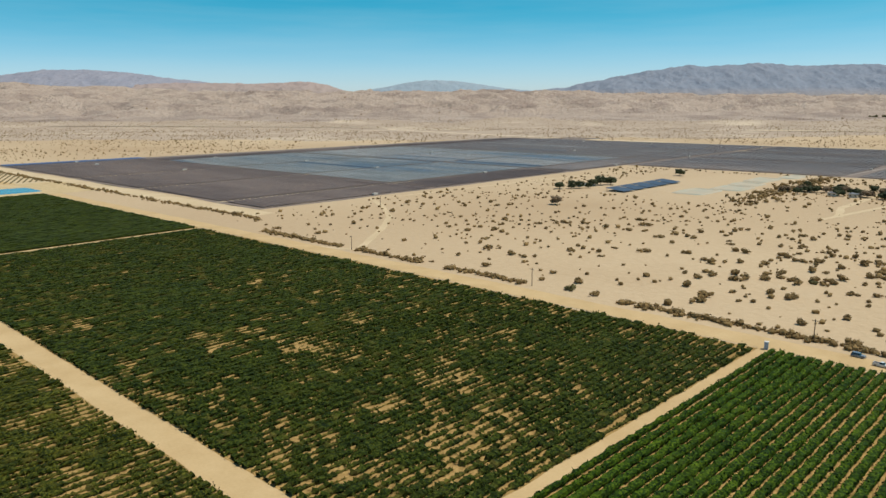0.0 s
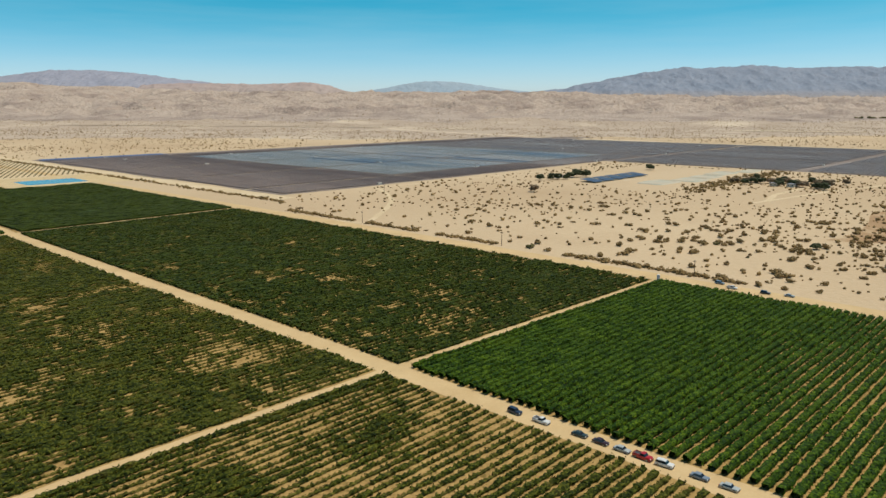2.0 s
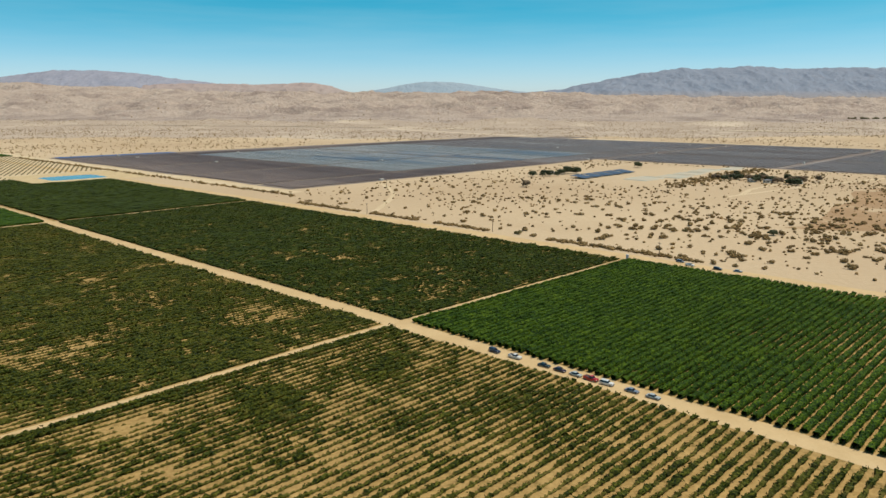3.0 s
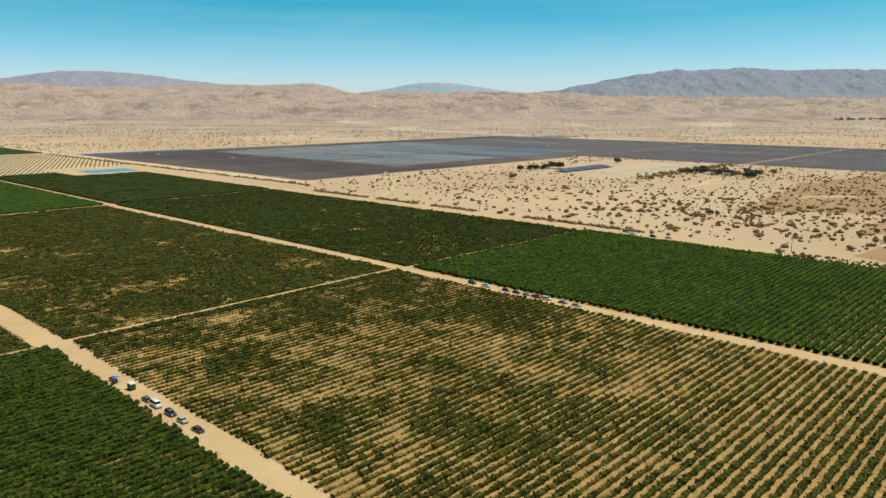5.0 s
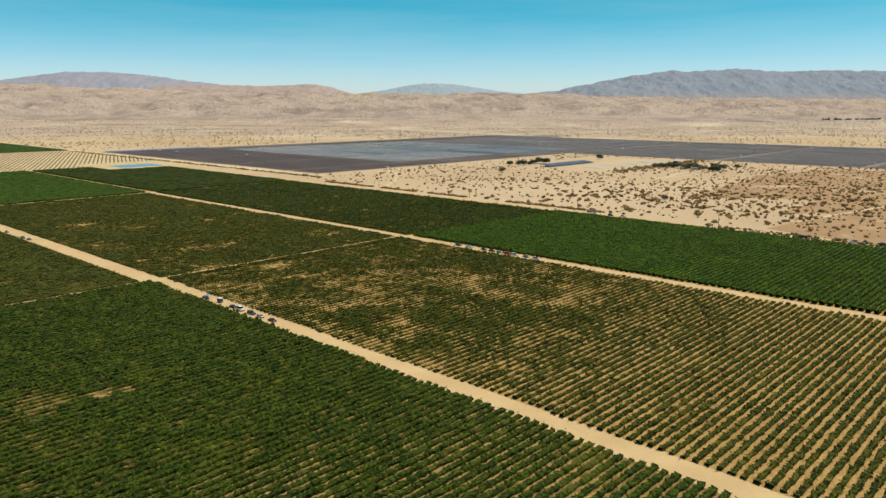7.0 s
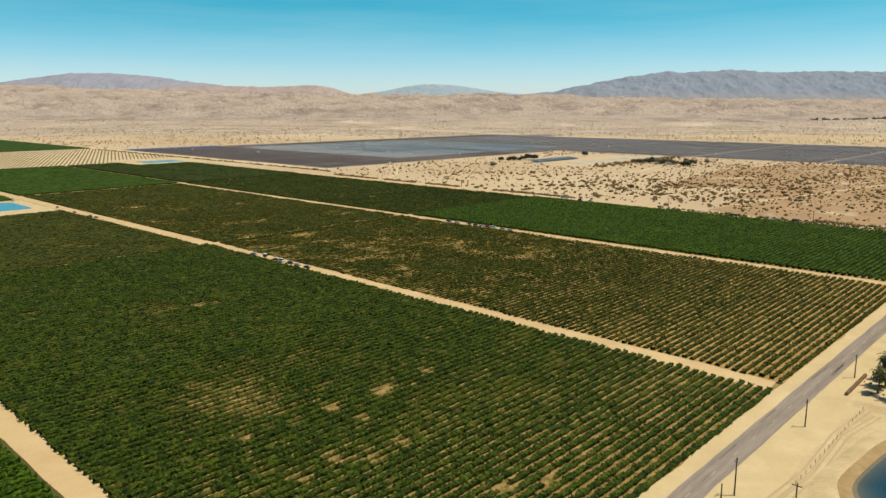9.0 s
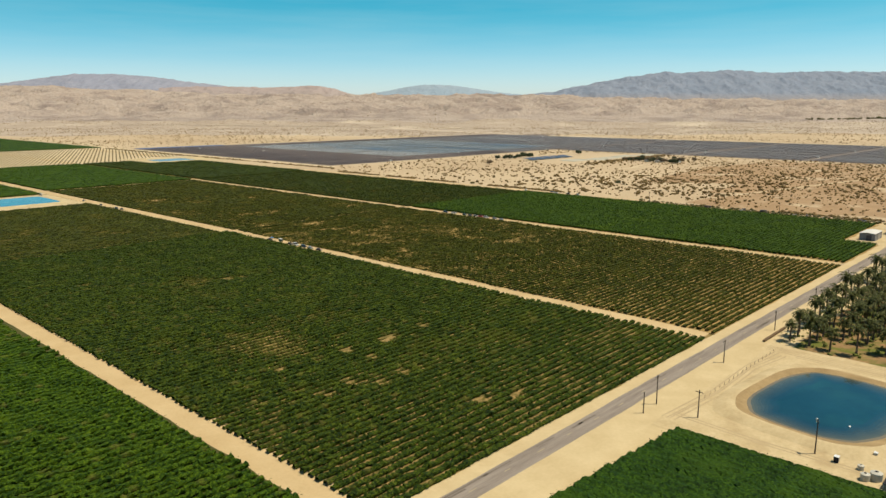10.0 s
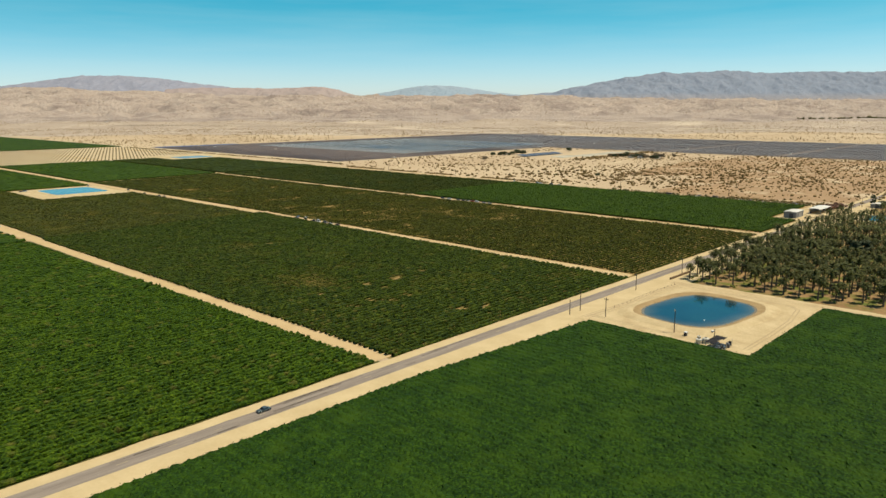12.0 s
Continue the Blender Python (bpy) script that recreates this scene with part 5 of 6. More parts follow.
def tank(x, y, r, h, label):
    ob = thing("water_tank", label, "tank", "tanks at the pump", "", (x, y, 0.07))
    bm = bmesh.new()
    rod(bm, (0, 0, 0), (0, 0, h), r, r, 16)
    rod(bm, (0, 0, h), (0, 0, h + 0.18 * r), r * 0.98, r * 0.3, 16)
    part("shell", bm, TANK_WHITE, ob)
    bm = bmesh.new()
    rod(bm, (0, 0, h + 0.16 * r), (0, 0, h + 0.16 * r + 0.08), r * 0.26, r * 0.26, 10)
    part("lid", bm, DARK_PANEL, ob, "dark screw lid")
    return ob


tank(-120.6, -244.6, 1.0, 1.35, "white plastic water tank beside the pump shelter")
tank(-121.8, -243.2, 0.8, 1.1, "white plastic water tank beside the pump shelter")
tank(-118.3, -241.7, 0.55, 0.8, "small white tank near the reservoir bank")


def cabinet(x, y, sx, sy, h, body, label, turn=0.0, category="cabinet"):
    ob = thing("equipment_cabinet", label, category, "", "", (x, y, 0.07), turn)
    bm = bmesh.new()
    box(bm, 0, 0, h / 2, sx, sy, h, bevel=0.05)
    part("body", bm, body, ob)
    bm = bmesh.new()
    box(bm, 0, 0, h + 0.03, sx * 1.12, sy * 1.12, 0.06)
    part("cap", bm, WHITE_METAL, ob, "pale cap")
    bm = bmesh.new()
    box(bm, 0, -sy / 2 - 0.015, h * 0.52, sx * 0.7, 0.03, h * 0.8)
    part("door", bm, GREY_METAL, ob)
    return ob


cabinet(-118.2, -237.8, 0.9, 0.8, 1.1, DARK_PANEL, "dark equipment cabinet with a pale cap by the reservoir")
cabinet(-111.2, -242.4, 0.7, 0.6, 0.8, GREY_METAL, "grey valve cabinet on the reservoir bank")
cabinet(187.3, 58.9, 0.9, 0.9, 1.9, plain("pale_blue_paint", (0.35, 0.45, 0.58), 0.5), "pale blue portable cabin at a field corner", 10)
FLOAT = thing("float_buoy", "small white float on the reservoir water", "buoy", "", "", (-101.3, -235.6, 0.33))
bm = bmesh.new()
rod(bm, (-0.35, 0, 0.05), (0.35, 0, 0.05), 0.16, 0.16, 10)
part("float", bm, WHITE_METAL, FLOAT)
EARTH_WALL = thing("earth_wall", "low brown earthen wall at the grove corner", "wall", "", "", (-50.0, -203.6, 0.06))
bm = bmesh.new()
box(bm, 0, 0, 0.35, 16, 0.7, 0.75, bevel=0.18)
part("wall", bm, make("dark_earth", (0.11, 0.068, 0.036), (0.20, 0.132, 0.075), 0.8, 0.95, 5.0, 0.4, 0.4, 0.05), EARTH_WALL)
FENCE = thing("wire_fence", "thin post fence along the reservoir yard", "fence", "", "", (0, 0, 0.07))
for k in range(17):
    bm = bmesh.new()
    box(bm, -106 + 2.6 * k, -208.4, 0.40, 0.06, 0.06, 0.8)
    part("post", bm, POLE_WOOD, FENCE)

# ---- sheds by the road ----
TIN_WALL = make("shed_wall", (0.16, 0.165, 0.18), (0.24, 0.245, 0.26), 0.3, 0.6, 3.0, 0.4, 0.0, metal=0.2)
TIN_ROOF = make("pale_tin_roof", (0.66, 0.62, 0.54), (0.78, 0.74, 0.66), 0.25, 0.45, 2.0, 0.3, 0.0)
DOOR_DARK = plain("dark_door", (0.05, 0.05, 0.06), 0.6)


def shed(x, y, lx, ly, h, label, open_sides=False):
    ob = thing("farm_shed", label, "shed", "farm sheds", "", (x, y, 0.05))
    if open_sides:
        for sx in (-0.46, 0, 0.46):
            for sy in (-0.44, 0.44):
                bm = bmesh.new()
                box(bm, sx * lx, sy * ly, h / 2, 0.25, 0.25, h)
                part("post", bm, GREY_METAL, ob)
        bm = bmesh.new()
        box(bm, 0, 0.40 * ly, h * 0.45, lx * 0.9, 0.15, h * 0.9)
        part("back_wall", bm, TIN_WALL, ob)
    else:
        for nm, cx, cy, sx, sy in (("wall", -lx / 2 + 0.1, 0, 0.2, ly), ("wall", lx / 2 - 0.1, 0, 0.2, ly), ("wall", 0, ly / 2 - 0.1, lx - 0.4, 0.2), ("wall", 0, -ly / 2 + 0.1, lx - 0.4, 0.2)):
            bm = bmesh.new()
            box(bm, cx, cy, h / 2, sx, sy, h)
            part(nm, bm, TIN_WALL, ob)
        bm = bmesh.new()
        box(bm, -lx / 2 - 0.03, -ly * 0.12, h * 0.40, 0.08, ly * 0.34, h * 0.8)
        part("door", bm, DOOR_DARK, ob, "dark sliding door")
        bm = bmesh.new()
        box(bm, lx * 0.1, -ly / 2 - 0.03, h * 0.42, lx * 0.4, 0.08, h * 0.84)
        part("door", bm, GREY_METAL, ob, "grey roller door")
    for sgn in (-1, 1):
        bm = bmesh.new()
        box(bm, 0, sgn * ly * 0.26, h + 0.30, lx + 0.8, ly * 0.54, 0.10, Euler((-sgn * 0.11, 0, 0)))
        part("roof", bm, TIN_ROOF, ob, "pale tin roof slope")
    return ob


sheet("ground", 121.5, 200, -199.0, -176.2, 0.082, YARD_SAND, "pale trodden yard round the sheds", "ground", step=3.0, wave=1.4, seed=18)
shed(137.2, -183.6, 13.0, 6.6, 3.3, "grey metal farm shed with a pale tin roof")
shed(165.5, -189.3, 19.0, 7.2, 2.9, "open-sided farm shelter with a white roof", True)
RED_BUSH = make("red_bush_leaf", (0.080, 0.036, 0.026), (0.19, 0.095, 0.065), 0.2, 0.8, 1.5, 0.4, 0.0, island=0.5)


def shrub(x, y, w, h, material, label, seed, category="bush", n=26):
    r = np.random.default_rng(seed)
    p = np.stack([r.normal(0, 0.24, n) * w, r.normal(0, 0.24, n) * w, np.abs(r.normal(0.05, 0.26, n)) * h], 1)
    s = r.uniform(0.25, 0.45, n) * w
    v, t = scatter(KIT_SCRUB, p, s, s, s * r.uniform(0.6, 0.9, n), r.uniform(0, 6.28, n), r.integers(0, len(KIT_SCRUB), n))
    ob = tagged(new("shrub", tri_mesh("shrub", v, t, [material])), label, category, "shrubs")
    ob.location = (x, y, 0)
    return ob


for k, (x, y, w, h) in enumerate(((178, -190.4, 6.6, 3.6), (185, -190.8, 6.4, 3.2), (192, -191.4, 5.6, 2.8), (198.5, -192.0, 4.4, 2.2))):
    shrub(x, y, w, h, RED_BUSH, "dark red-brown bush beside the farm shelter", k)
JUNK = [plain("junk_paint", c, 0.6) for c in ((0.5, 0.5, 0.48), (0.2, 0.21, 0.24), (0.42, 0.30, 0.2), (0.12, 0.16, 0.13))]
rj = random.Random(3)
for k in range(46):
    x, y = rj.uniform(191, 199), rj.uniform(-186, -92)
    if k > 34:
        x, y = rj.uniform(128, 165), rj.uniform(-198.5, -189.5)
        if k % 2:
            continue
    crate = thing("crate", "weathered slatted crate at the field edge", "crate", "crates and scrap", "", (x, y, 0.05), rj.uniform(0, 180))
    a, b, h = rj.uniform(0.7, 2.2), rj.uniform(0.6, 1.3), rj.uniform(0.4, 1.1)
    mt = JUNK[rj.randrange(4)]
    for z in range(3):
        bm = bmesh.new()
        box(bm, 0, -b / 2, h * (0.18 + 0.32 * z), a, 0.06, h * 0.26)
        box(bm, 0, b / 2, h * (0.18 + 0.32 * z), a, 0.06, h * 0.26)
        part("slat", bm, mt, crate)
    bm = bmesh.new()
    box(bm, 0, 0, h * 0.42, a * 0.94, b * 0.9, h * 0.82)
    part("load", bm, mt, crate)

# ---- vehicles ----
TYRE = plain("tyre_rubber", (0.02, 0.02, 0.02), 0.85, spec=0.2)
RIM = plain("wheel_rim", (0.45, 0.45, 0.46), 0.35, 0.8)
GLASS = plain("car_glass", (0.015, 0.018, 0.022), 0.08, spec=0.6)
LAMP = plain("headlamp", (0.75, 0.75, 0.72), 0.2)
TAIL = plain("tail_lamp", (0.35, 0.02, 0.02), 0.3)
TRIM = plain("bumper_trim", (0.05, 0.05, 0.055), 0.6)
SHAPES = {  # length, width, body height, cabin from, to, roof height
    "sedan": (3.05, 1.20, 0.58, -1.05, 0.62, 0.95), "suv": (3.10, 1.26, 0.70, -1.45, 0.60, 1.16), "pickup": (3.55, 1.28, 0.72, -0.35, 0.75, 1.18),
    "hatch": (2.75, 1.16, 0.60, -1.25, 0.55, 0.98), "van": (3.35, 1.34, 0.80, -1.60, 0.95, 1.42)}
paint_of = {}


def wedge(bm, x0, x1, w0, w1, z0, z1, front, back):
    """A block whose top is drawn in at the front and back."""
    pts = [(x0, -w0, z0), (x1, -w0, z0), (x1, w0, z0), (x0, w0, z0), (x0 + back, -w1, z1), (x1 - front, -w1, z1), (x1 - front, w1, z1), (x0 + back, w1, z1)]
    vs2 = [bm.verts.new(p) for p in pts]
    for f in ((3, 2, 1, 0), (4, 5, 6, 7), (0, 1, 5, 4), (1, 2, 6, 5), (2, 3, 7, 6), (3, 0, 4, 7)):
        bm.faces.new([vs2[i] for i in f])
    return vs2


def vehicle(kind, colour, x, y, turn, label):
    length, width, h, c0, c1, top = SHAPES[kind]
    if colour not in paint_of:
        paint_of[colour] = plain("car_paint", colour, 0.3, 0.1, 0.5, 0.6)
    paint = paint_of[colour]
    car = thing("pickup" if kind == "pickup" else "van" if kind == "van" else "car", label, "vehicle", "parked vehicles", "", (x, y, 0.05), turn)
    half = length / 2
    bm = bmesh.new()
    wedge(bm, -half, half, width / 2, width / 2 * 0.94, 0.20, h, 0.10, 0.06)
    bmesh.ops.bevel(bm, geom=list(bm.edges), offset=0.06, segments=2, affect="EDGES", profile=0.6)
    if kind == "pickup":
        box(bm, -1.02, 0.56, h + 0.06, 1.35, 0.08, 0.16)
        box(bm, -1.02, -0.56, h + 0.06, 1.35, 0.08, 0.16)
        box(bm, -half + 0.12, 0, h + 0.06, 0.08, width * 0.86, 0.16)
    part("body", bm, paint, car, "", True)
    bm = bmesh.new()
    slope_f, slope_b = (0.42, 0.30) if kind in ("sedan", "hatch") else (0.30, 0.14)
    wedge(bm, c0, c1, width / 2 * 0.93, width / 2 * 0.76, h - 0.02, top - 0.05, slope_f, slope_b)
    part("window", bm, GLASS, car, "dark tinted glass")
    bm = bmesh.new()
    wedge(bm, c0 + slope_b * 0.86, c1 - slope_f * 0.86, width / 2 * 0.80, width / 2 * 0.72, top - 0.07, top, 0.07, 0.06)
    part("roof", bm, paint, car)
    if kind == "pickup":
        bm = bmesh.new()
        box(bm, -1.02, 0, h + 0.012, 1.28, width * 0.80, 0.02)
        part("cargo_bed", bm, TRIM, car, "dark cargo bed")
    for sx in (-0.62 * half, 0.63 * half):
        for sy in (-1, 1):
            bm = bmesh.new()
            rod(bm, (sx, sy * (width / 2 - 0.17), 0.22), (sx, sy * (width / 2 + 0.01), 0.22), 0.22, 0.22, 14)
            tyre = part("wheel", bm, TYRE, car)
            bm = bmesh.new()
            rod(bm, (sx, sy * (width / 2 + 0.005), 0.22), (sx, sy * (width / 2 + 0.02), 0.22), 0.13, 0.12, 10)
            part("rim", bm, RIM, tyre)
    for sy in (-1, 1):
        bm = bmesh.new()
        box(bm, half - 0.08, sy * width * 0.36, h - 0.14, 0.12, 0.24, 0.11)
        part("headlight", bm, LAMP, car)
        bm = bmesh.new()
        box(bm, -half + 0.05, sy * width * 0.39, h - 0.12, 0.10, 0.18, 0.14)
        part("tail_light", bm, TAIL, car)
        bm = bmesh.new()
        box(bm, sy * (half - 0.03), 0, 0.28, 0.14, width * 0.92, 0.15, bevel=0.03)
        part("bumper", bm, TRIM, car)
    return car


BLUE, WHITE, GREEN, PLUM, SILVER, RED, STEEL, BLACK, CREAM = ((0.022, 0.035, 0.065), (0.72, 0.72, 0.70), (0.025, 0.045, 0.045), (0.045, 0.018, 0.022), (0.42, 0.45, 0.44),
                                                              (0.42, 0.015, 0.015), (0.20, 0.24, 0.29), (0.015, 0.015, 0.018), (0.66, 0.68, 0.64))
for kind, colour, y, label in (("suv", BLUE, 27.0, "dark blue family car parked along the vines"), ("pickup", WHITE, 20.6, "white pickup truck parked along the vines"),
                               ("sedan", GREEN, 12.0, "dark green saloon car parked along the vines"), ("sedan", PLUM, 7.6, "dark plum saloon car parked along the vines"),
                               ("sedan", SILVER, 3.3, "silver saloon car parked along the vines"), ("pickup", RED, -0.7, "red pickup truck parked along the vines"),
                               ("suv", WHITE, -4.7, "white family car parked along the vines"), ("sedan", STEEL, -10.8, "grey-blue saloon car parked along the vines"),
                               ("sedan", SILVER, -15.7, "silver saloon car parked along the vines")):
    vehicle(kind, colour, 64.4, y, -90 + rj.uniform(-4, 4), label)
for kind, colour, y, label in (("sedan", PLUM, 25.9, "dark red saloon car on a dirt road"), ("sedan", BLACK, 9.4, "black saloon car on a dirt road"), ("van", WHITE, 5.2, "white van on a dirt road"),
                               ("suv", BLUE, -1.0, "dark blue family car on a dirt road"), ("hatch", SILVER, -5.9, "silver hatchback on a dirt road"), ("sedan", PLUM, -11.9, "plum saloon car on a dirt road")):
    vehicle(kind, colour, -60.3, y, -90 + rj.uniform(-5, 5), label)
for kind, colour, x, y, label in (("suv", STEEL, 196.0, 40.8, "grey-blue family car by the desert edge"), ("pickup", WHITE, 192.4, 35.2, "white pickup truck by the desert edge"),
                                  ("suv", BLACK, 192.8, 24.6, "black family car by the desert edge"), ("sedan", SILVER, 194.4, 17.7, "silver saloon car by the desert edge"),
                                  ("sedan", BLACK, -63.0, 215.2, "black saloon car on a dirt road"), ("suv", BLUE, -63.4, 190.3, "dark blue family car on a dirt road"),
                                  ("sedan", BLACK, -62.6, 184.4, "black saloon car on a dirt road"), ("sedan", BLACK, -61.8, 246.0, "black saloon car on a dirt road")):
    vehicle(kind, colour, x, y, -90 + rj.uniform(-6, 6), label)
vehicle("sedan", (0.06, 0.08, 0.082), -227.0, -195.7, 180, "grey-green saloon car on the asphalt road")
cart = thing("field_cart", "tall dark green field cart with a white roof", "trailer", "", "", (-59.7, 18.0, 0.05), 90)
bm = bmesh.new()
box(bm, 0, 0, 0.85, 1.9, 1.1, 1.0, bevel=0.04)
part("body", bm, plain("cart_green", (0.03, 0.05, 0.035), 0.6), cart)
bm = bmesh.new()
box(bm, 0, 0, 1.52, 2.0, 1.2, 0.10)
part("roof", bm, WHITE_METAL, cart, "white roof")
for sx in (-0.55, 0.55):
    for sy in (-0.5, 0.5):
        bm = bmesh.new()
        rod(bm, (sx, sy - 0.08, 0.2), (sx, sy + 0.08, 0.2), 0.2, 0.2, 12)
        part("wheel", bm, TYRE, cart)
canopy = thing("shade_canopy", "bright blue shade canopy on four poles", "canopy", "", "", (-60.5, 24.0, 0.05), 10)
bm = bmesh.new()
bmesh.ops.create_cone(bm, cap_ends=True, segments=4, radius1=0.95, radius2=0.10, depth=0.35, matrix=pose(0, 0, 1.65, 0, 0, 45))
part("cloth", bm, plain("blue_cloth", (0.03, 0.22, 0.55), 0.7), canopy)
for sx in (-0.6, 0.6):
    for sy in (-0.6, 0.6):
        bm = bmesh.new()
        rod(bm, (sx, sy, 0), (sx, sy, 1.45), 0.03, 0.03, 6)
        part("pole", bm, GREY_METAL, canopy)
for x, y in ((190.2, -80.6), (193.2, -113.5)):
    wagon = thing("field_trailer", "dark flat-sided field trailer at the block end", "trailer", "field trailers", "", (x, y, 0.05), 90)
    bm = bmesh.new()
    box(bm, 0, 0, 1.0, 3.6, 1.5, 1.2, bevel=0.05)
    part("body", bm, DOOR_DARK, wagon)
    for sx in (-1.1, 1.1):
        for sy in (-0.65, 0.65):
            bm = bmesh.new()
            rod(bm, (sx, sy - 0.1, 0.25), (sx, sy + 0.1, 0.25), 0.25, 0.25, 12)
            part("wheel", bm, TYRE, wagon)

# ---- homesteads in the desert ----
TREE_LEAF = make("desert_tree_leaf", (0.020, 0.032, 0.014), (0.075, 0.085, 0.035), 0.1, 0.8, 1.2, 0.35, 0.0, island=0.5)
TREE_DRY = make("dry_tree_leaf", (0.12, 0.085, 0.05), (0.22, 0.16, 0.10), 0.1, 0.85, 1.2, 0.35, 0.0, island=0.5)


def tree(x, y, w, h, material, seed, label):
    """A low desert tree: a short forked trunk and a crown of many leaf clumps."""
    r = np.random.default_rng(seed)
    ob = thing("tree", label, "tree", "homestead trees", "", (x, y, 0))
    bm = bmesh.new()
    rod(bm, (0, 0, -0.1), (0.1, 0, h * 0.4), 0.22, 0.15, 7)
    for k in range(4):
        a = 1.57 * k + r.uniform(-0.4, 0.4)
        rod(bm, (0.1, 0, h * 0.36), (0.3 * w * math.cos(a), 0.3 * w * math.sin(a), h * 0.68), 0.13, 0.05, 5)
    part("trunk", bm, BARK, ob)
    n = 60
    a, rad, z = r.uniform(0, 6.28, n), np.sqrt(r.uniform(0, 1, n)) * 0.42 * w, r.uniform(0.22, 0.82, n)
    rad = rad * np.sqrt(np.clip(1.1 - (z - 0.45) ** 2 * 4.0, 0.1, 1))
    p = np.stack([rad * np.cos(a), rad * np.sin(a), z * h], 1)
    s = r.uniform(0.14, 0.26, n) * w
    v, t = scatter(KIT_SCRUB, p, s, s, s * 0.7, r.uniform(0, 6.28, n), r.integers(0, len(KIT_SCRUB), n))
    under("crown", tri_mesh("crown", v, t, [material]), ob)
    return ob


rt = random.Random(8)
for k, (x, y, w, h) in enumerate(((446, 295, 8, 4.4), (452, 289, 6, 3.6), (458, 286, 8, 5.2), (464, 282, 6, 4.0), (478, 287, 8, 5.0), (487, 286, 10, 7.0), (493, 281, 9, 6.0), (470, 300, 6, 3.6))):
    tree(x, y, w, h, TREE_LEAF, 60 + k, "dark green desert tree by a homestead")
tree(594, 274, 9, 5.5, TREE_LEAF, 70, "lone dark tree near the solar farm")
tree(374, 248.6, 8, 5.0, TREE_DRY, 71, "leafless grey-brown desert tree on sand")
tree(283, 36, 5, 2.4, TREE_LEAF, 72, "low green desert tree on sand")
for k in range(22):
    x, y = rt.uniform(522, 566), 168 - k * 3.4 + rt.gauss(0, 1.5)
    tree(x, y, rt.uniform(6, 10), rt.uniform(3.2, 5.6), TREE_DRY if rt.random() < 0.3 else TREE_LEAF, 80 + k, "desert tree in a windbreak round a homestead")
brush = []
for _ in range(330):
    k = rt.random()
    brush.append((452 + 190 * k + rt.gauss(0, 9), 170 + 4 * k + rt.gauss(0, 7), -0.05))
scrub_field("desert_scrub", "rust-brown dry brush round a homestead", brush, SCRUB, (1.1, 3.0), KIT_SCRUB)
for k, (x, y, lx, ly) in enumerate(((527.5, 137, 8, 5), (529.5, 125, 9, 5), (534, 104, 7, 5), (470, 292, 7, 5))):
    house = thing("house", "small pale house among desert trees", "house", "homestead houses", "", (x, y, 0.05))
    for cx, cy, sx, sy in ((-lx / 2, 0, 0.2, ly), (lx / 2, 0, 0.2, ly), (0, ly / 2, lx - 0.2, 0.2), (0, -ly / 2, lx - 0.2, 0.2)):
        bm = bmesh.new()
        box(bm, cx, cy, 1.1, sx, sy, 2.2)
        part("wall", bm, TANK_WHITE, house)
    bm = bmesh.new()
    box(bm, 0, 0, 2.28, lx + 0.7, ly + 0.7, 0.16)
    part("roof", bm, TIN_WALL, house, "grey flat roof")
    for sy in (-0.28, 0.28):
        bm = bmesh.new()
        box(bm, -lx / 2 - 0.11, sy * ly, 1.25, 0.06, 0.9, 0.8)
        part("window", bm, GLASS, house)
SHADE_BLUE = make("blue_roof_panel", (0.055, 0.068, 0.10), (0.08, 0.098, 0.14), 0.05, 0.4, 0.8, 0.3, 0.0, spec=0.4)
for k in range(5):
    x, y = 462 + k * 17.5, 246.5
    canopy2 = thing("solar_canopy", "long blue panel canopy on low posts", "solar panels", "panel canopies", "", (x, y + 8.5, 0.05))
    bm = bmesh.new()
    box(bm, 0, 0, 1.6, 15.5, 15, 0.12, Euler((radians(6), 0, 0)))
    part("panel", bm, SHADE_BLUE, canopy2)
    for sx in (-7, 7):
        for sy in (-6.5, 0, 6.5):
            bm = bmesh.new()
            rod(bm, (sx, sy, 0), (sx, sy, 1.6 + 0.1 * sy), 0.12, 0.12, 5)
            part("post", bm, GREY_METAL, canopy2)
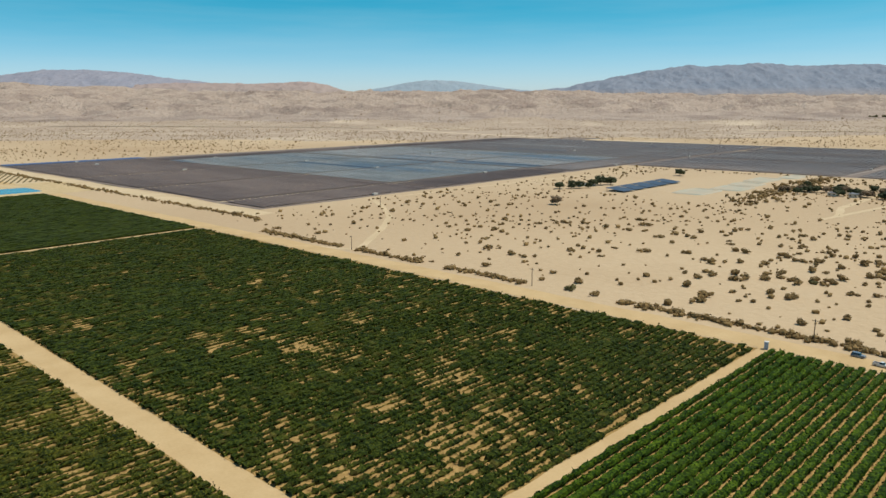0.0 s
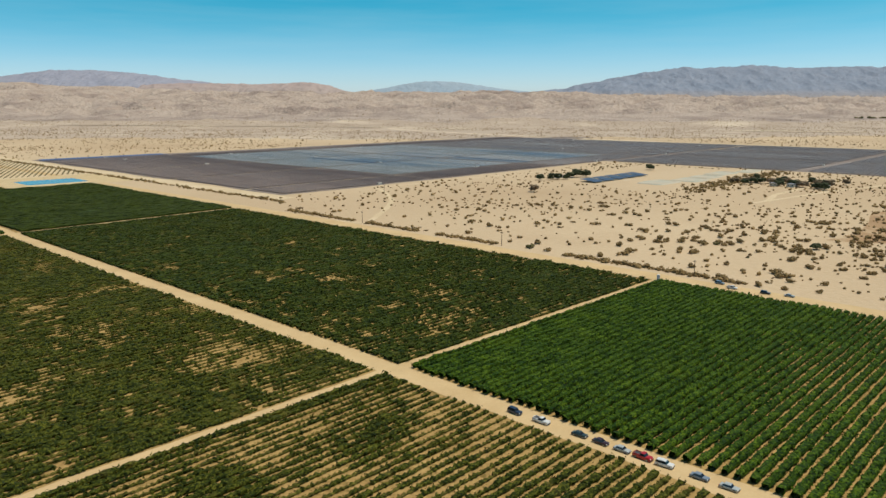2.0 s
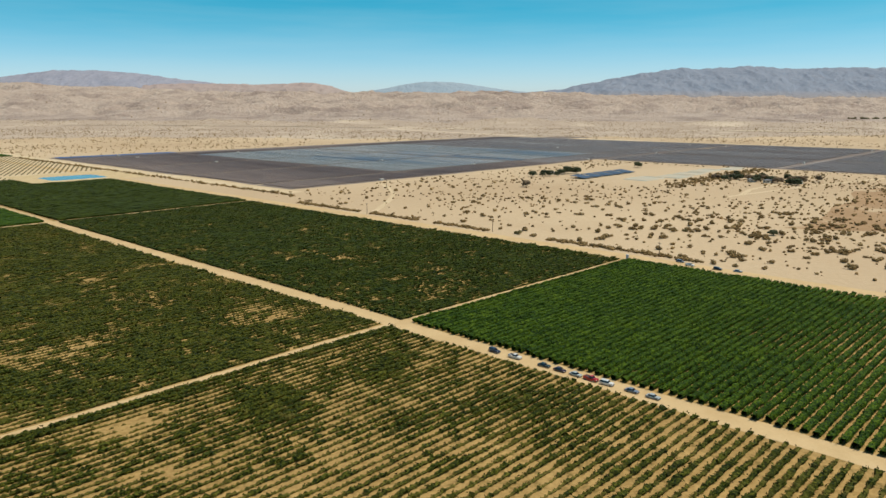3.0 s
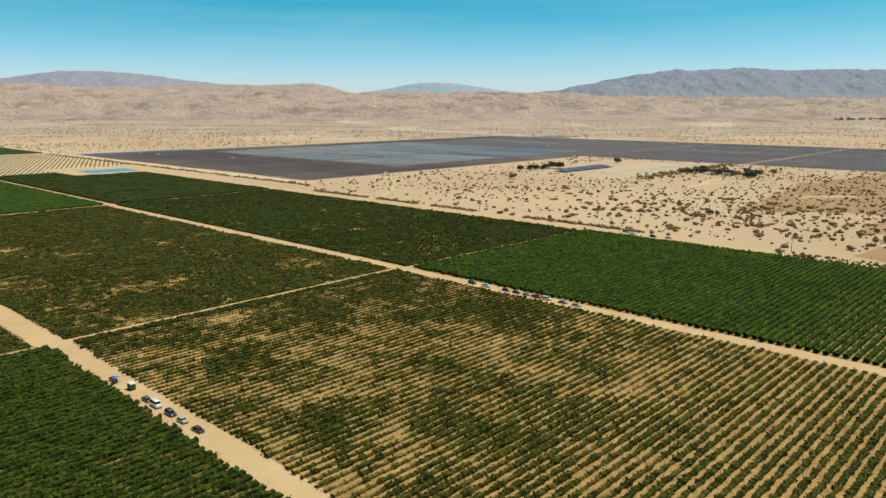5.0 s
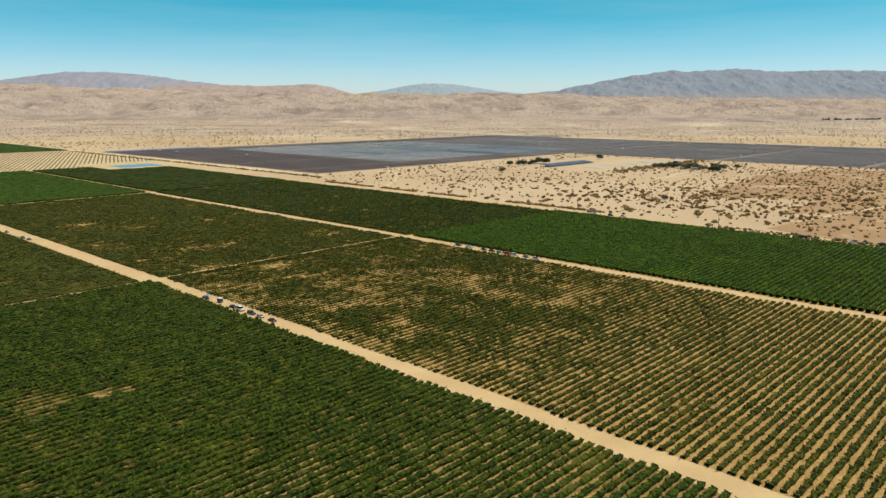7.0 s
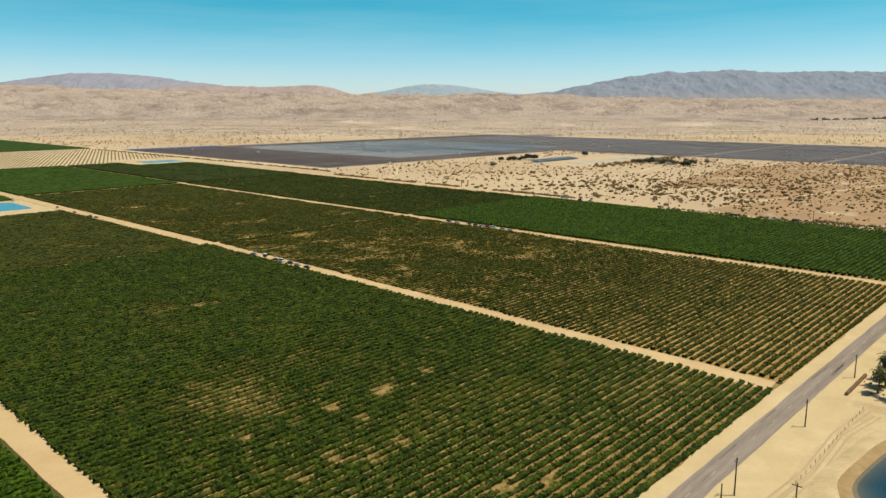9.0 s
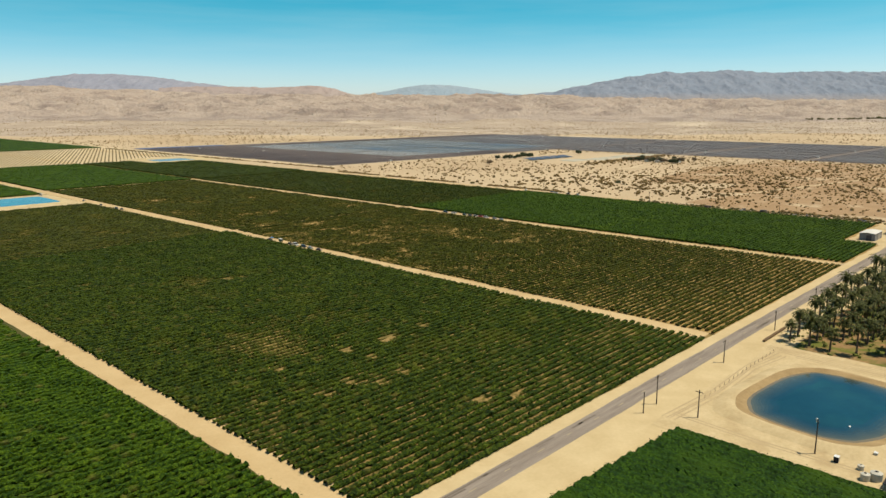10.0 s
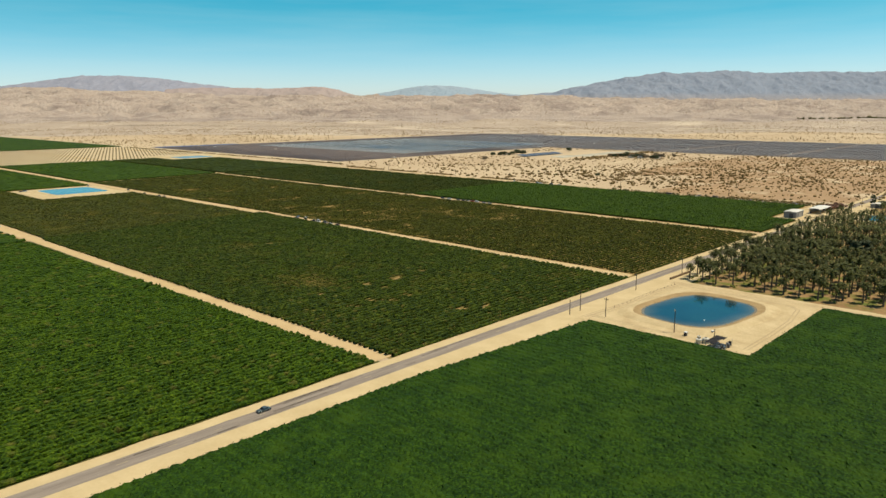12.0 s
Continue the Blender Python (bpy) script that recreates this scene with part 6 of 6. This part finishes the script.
PALE_CLAY = make("pale_basin_clay", (0.42, 0.37, 0.28), (0.54, 0.48, 0.38), 0.05, 0.9, 0.8, 0.3, 0.1, 0.05, third=(0.40, 0.40, 0.33), third_scale=0.05, third_cut=(0.45, 0.6))
for k, (x, y, a, b) in enumerate(((492, 213, 19, 12), (528, 203, 17, 12), (560, 205, 14, 11), (600, 208, 20, 10), (640, 198, 18, 8))):
    basin = thing("dry_basin", "pale drained earth basin with low banks", "basin", "drained basins", "", (x, y, 0.03))
    v, t = rings([(outline(a, b, 6, 48), 0.02), (outline(a - 1.5, b - 1.5, 6, 48), 0.7), (outline(a - 2.6, b - 2.6, 6, 48), 0.7), (outline(a - 4.0, b - 4.0, 6, 48), 0.12)], 48, True)
    under("basin_floor", tri_mesh("basin_floor", v, t, [PALE_CLAY]), basin)
for k, (x, y) in enumerate(((212, -209.5), (229, -214))):
    shed(x, y, 8, 6, 2.4, "pale roadside farm building behind palms")
tree(215, -206.4, 4.8, 9.0, TREE_LEAF, 120, "slim tall dark tree at the roadside")
for k, x in enumerate((221, 225, 229, 234)):
    shrub(x, -206.5 - 0.5 * k, 4.2, 2.2, TREE_LEAF, "low dark green hedge bush at the roadside", 130 + k)
tree(26, -246, 8.5, 9.4, TREE_LEAF, 121, "broad dark evergreen tree rising above date palms")
sheet("ground", 141, 176, -233, -209, 0.069, YARD_SAND, "pale sandy pad round a pond behind palms", "ground", step=4.0, wave=1.2, seed=19)
reservoir("blue lined irrigation pond behind the palm grove", (158, -222, 0.06), 0, 11.5, 5.6, 8, 2.2, LINED_WATER, YARD_SAND, 0.4, 0.0)
for kind, colour, x, y, turn, label in (("pickup", WHITE, -187.2, 121.0, -90, "white pickup truck at a crossing of dirt roads"), ("sedan", PLUM, -122.5, 297.0, 10, "dark red saloon car on the reservoir pad"),
                                        ("suv", STEEL, -119.0, 299.0, 15, "grey family car on the reservoir pad"), ("van", WHITE, -70.0, 303.0, 60, "white van on the reservoir pad")):
    vehicle(kind, colour, x, y, turn, label)
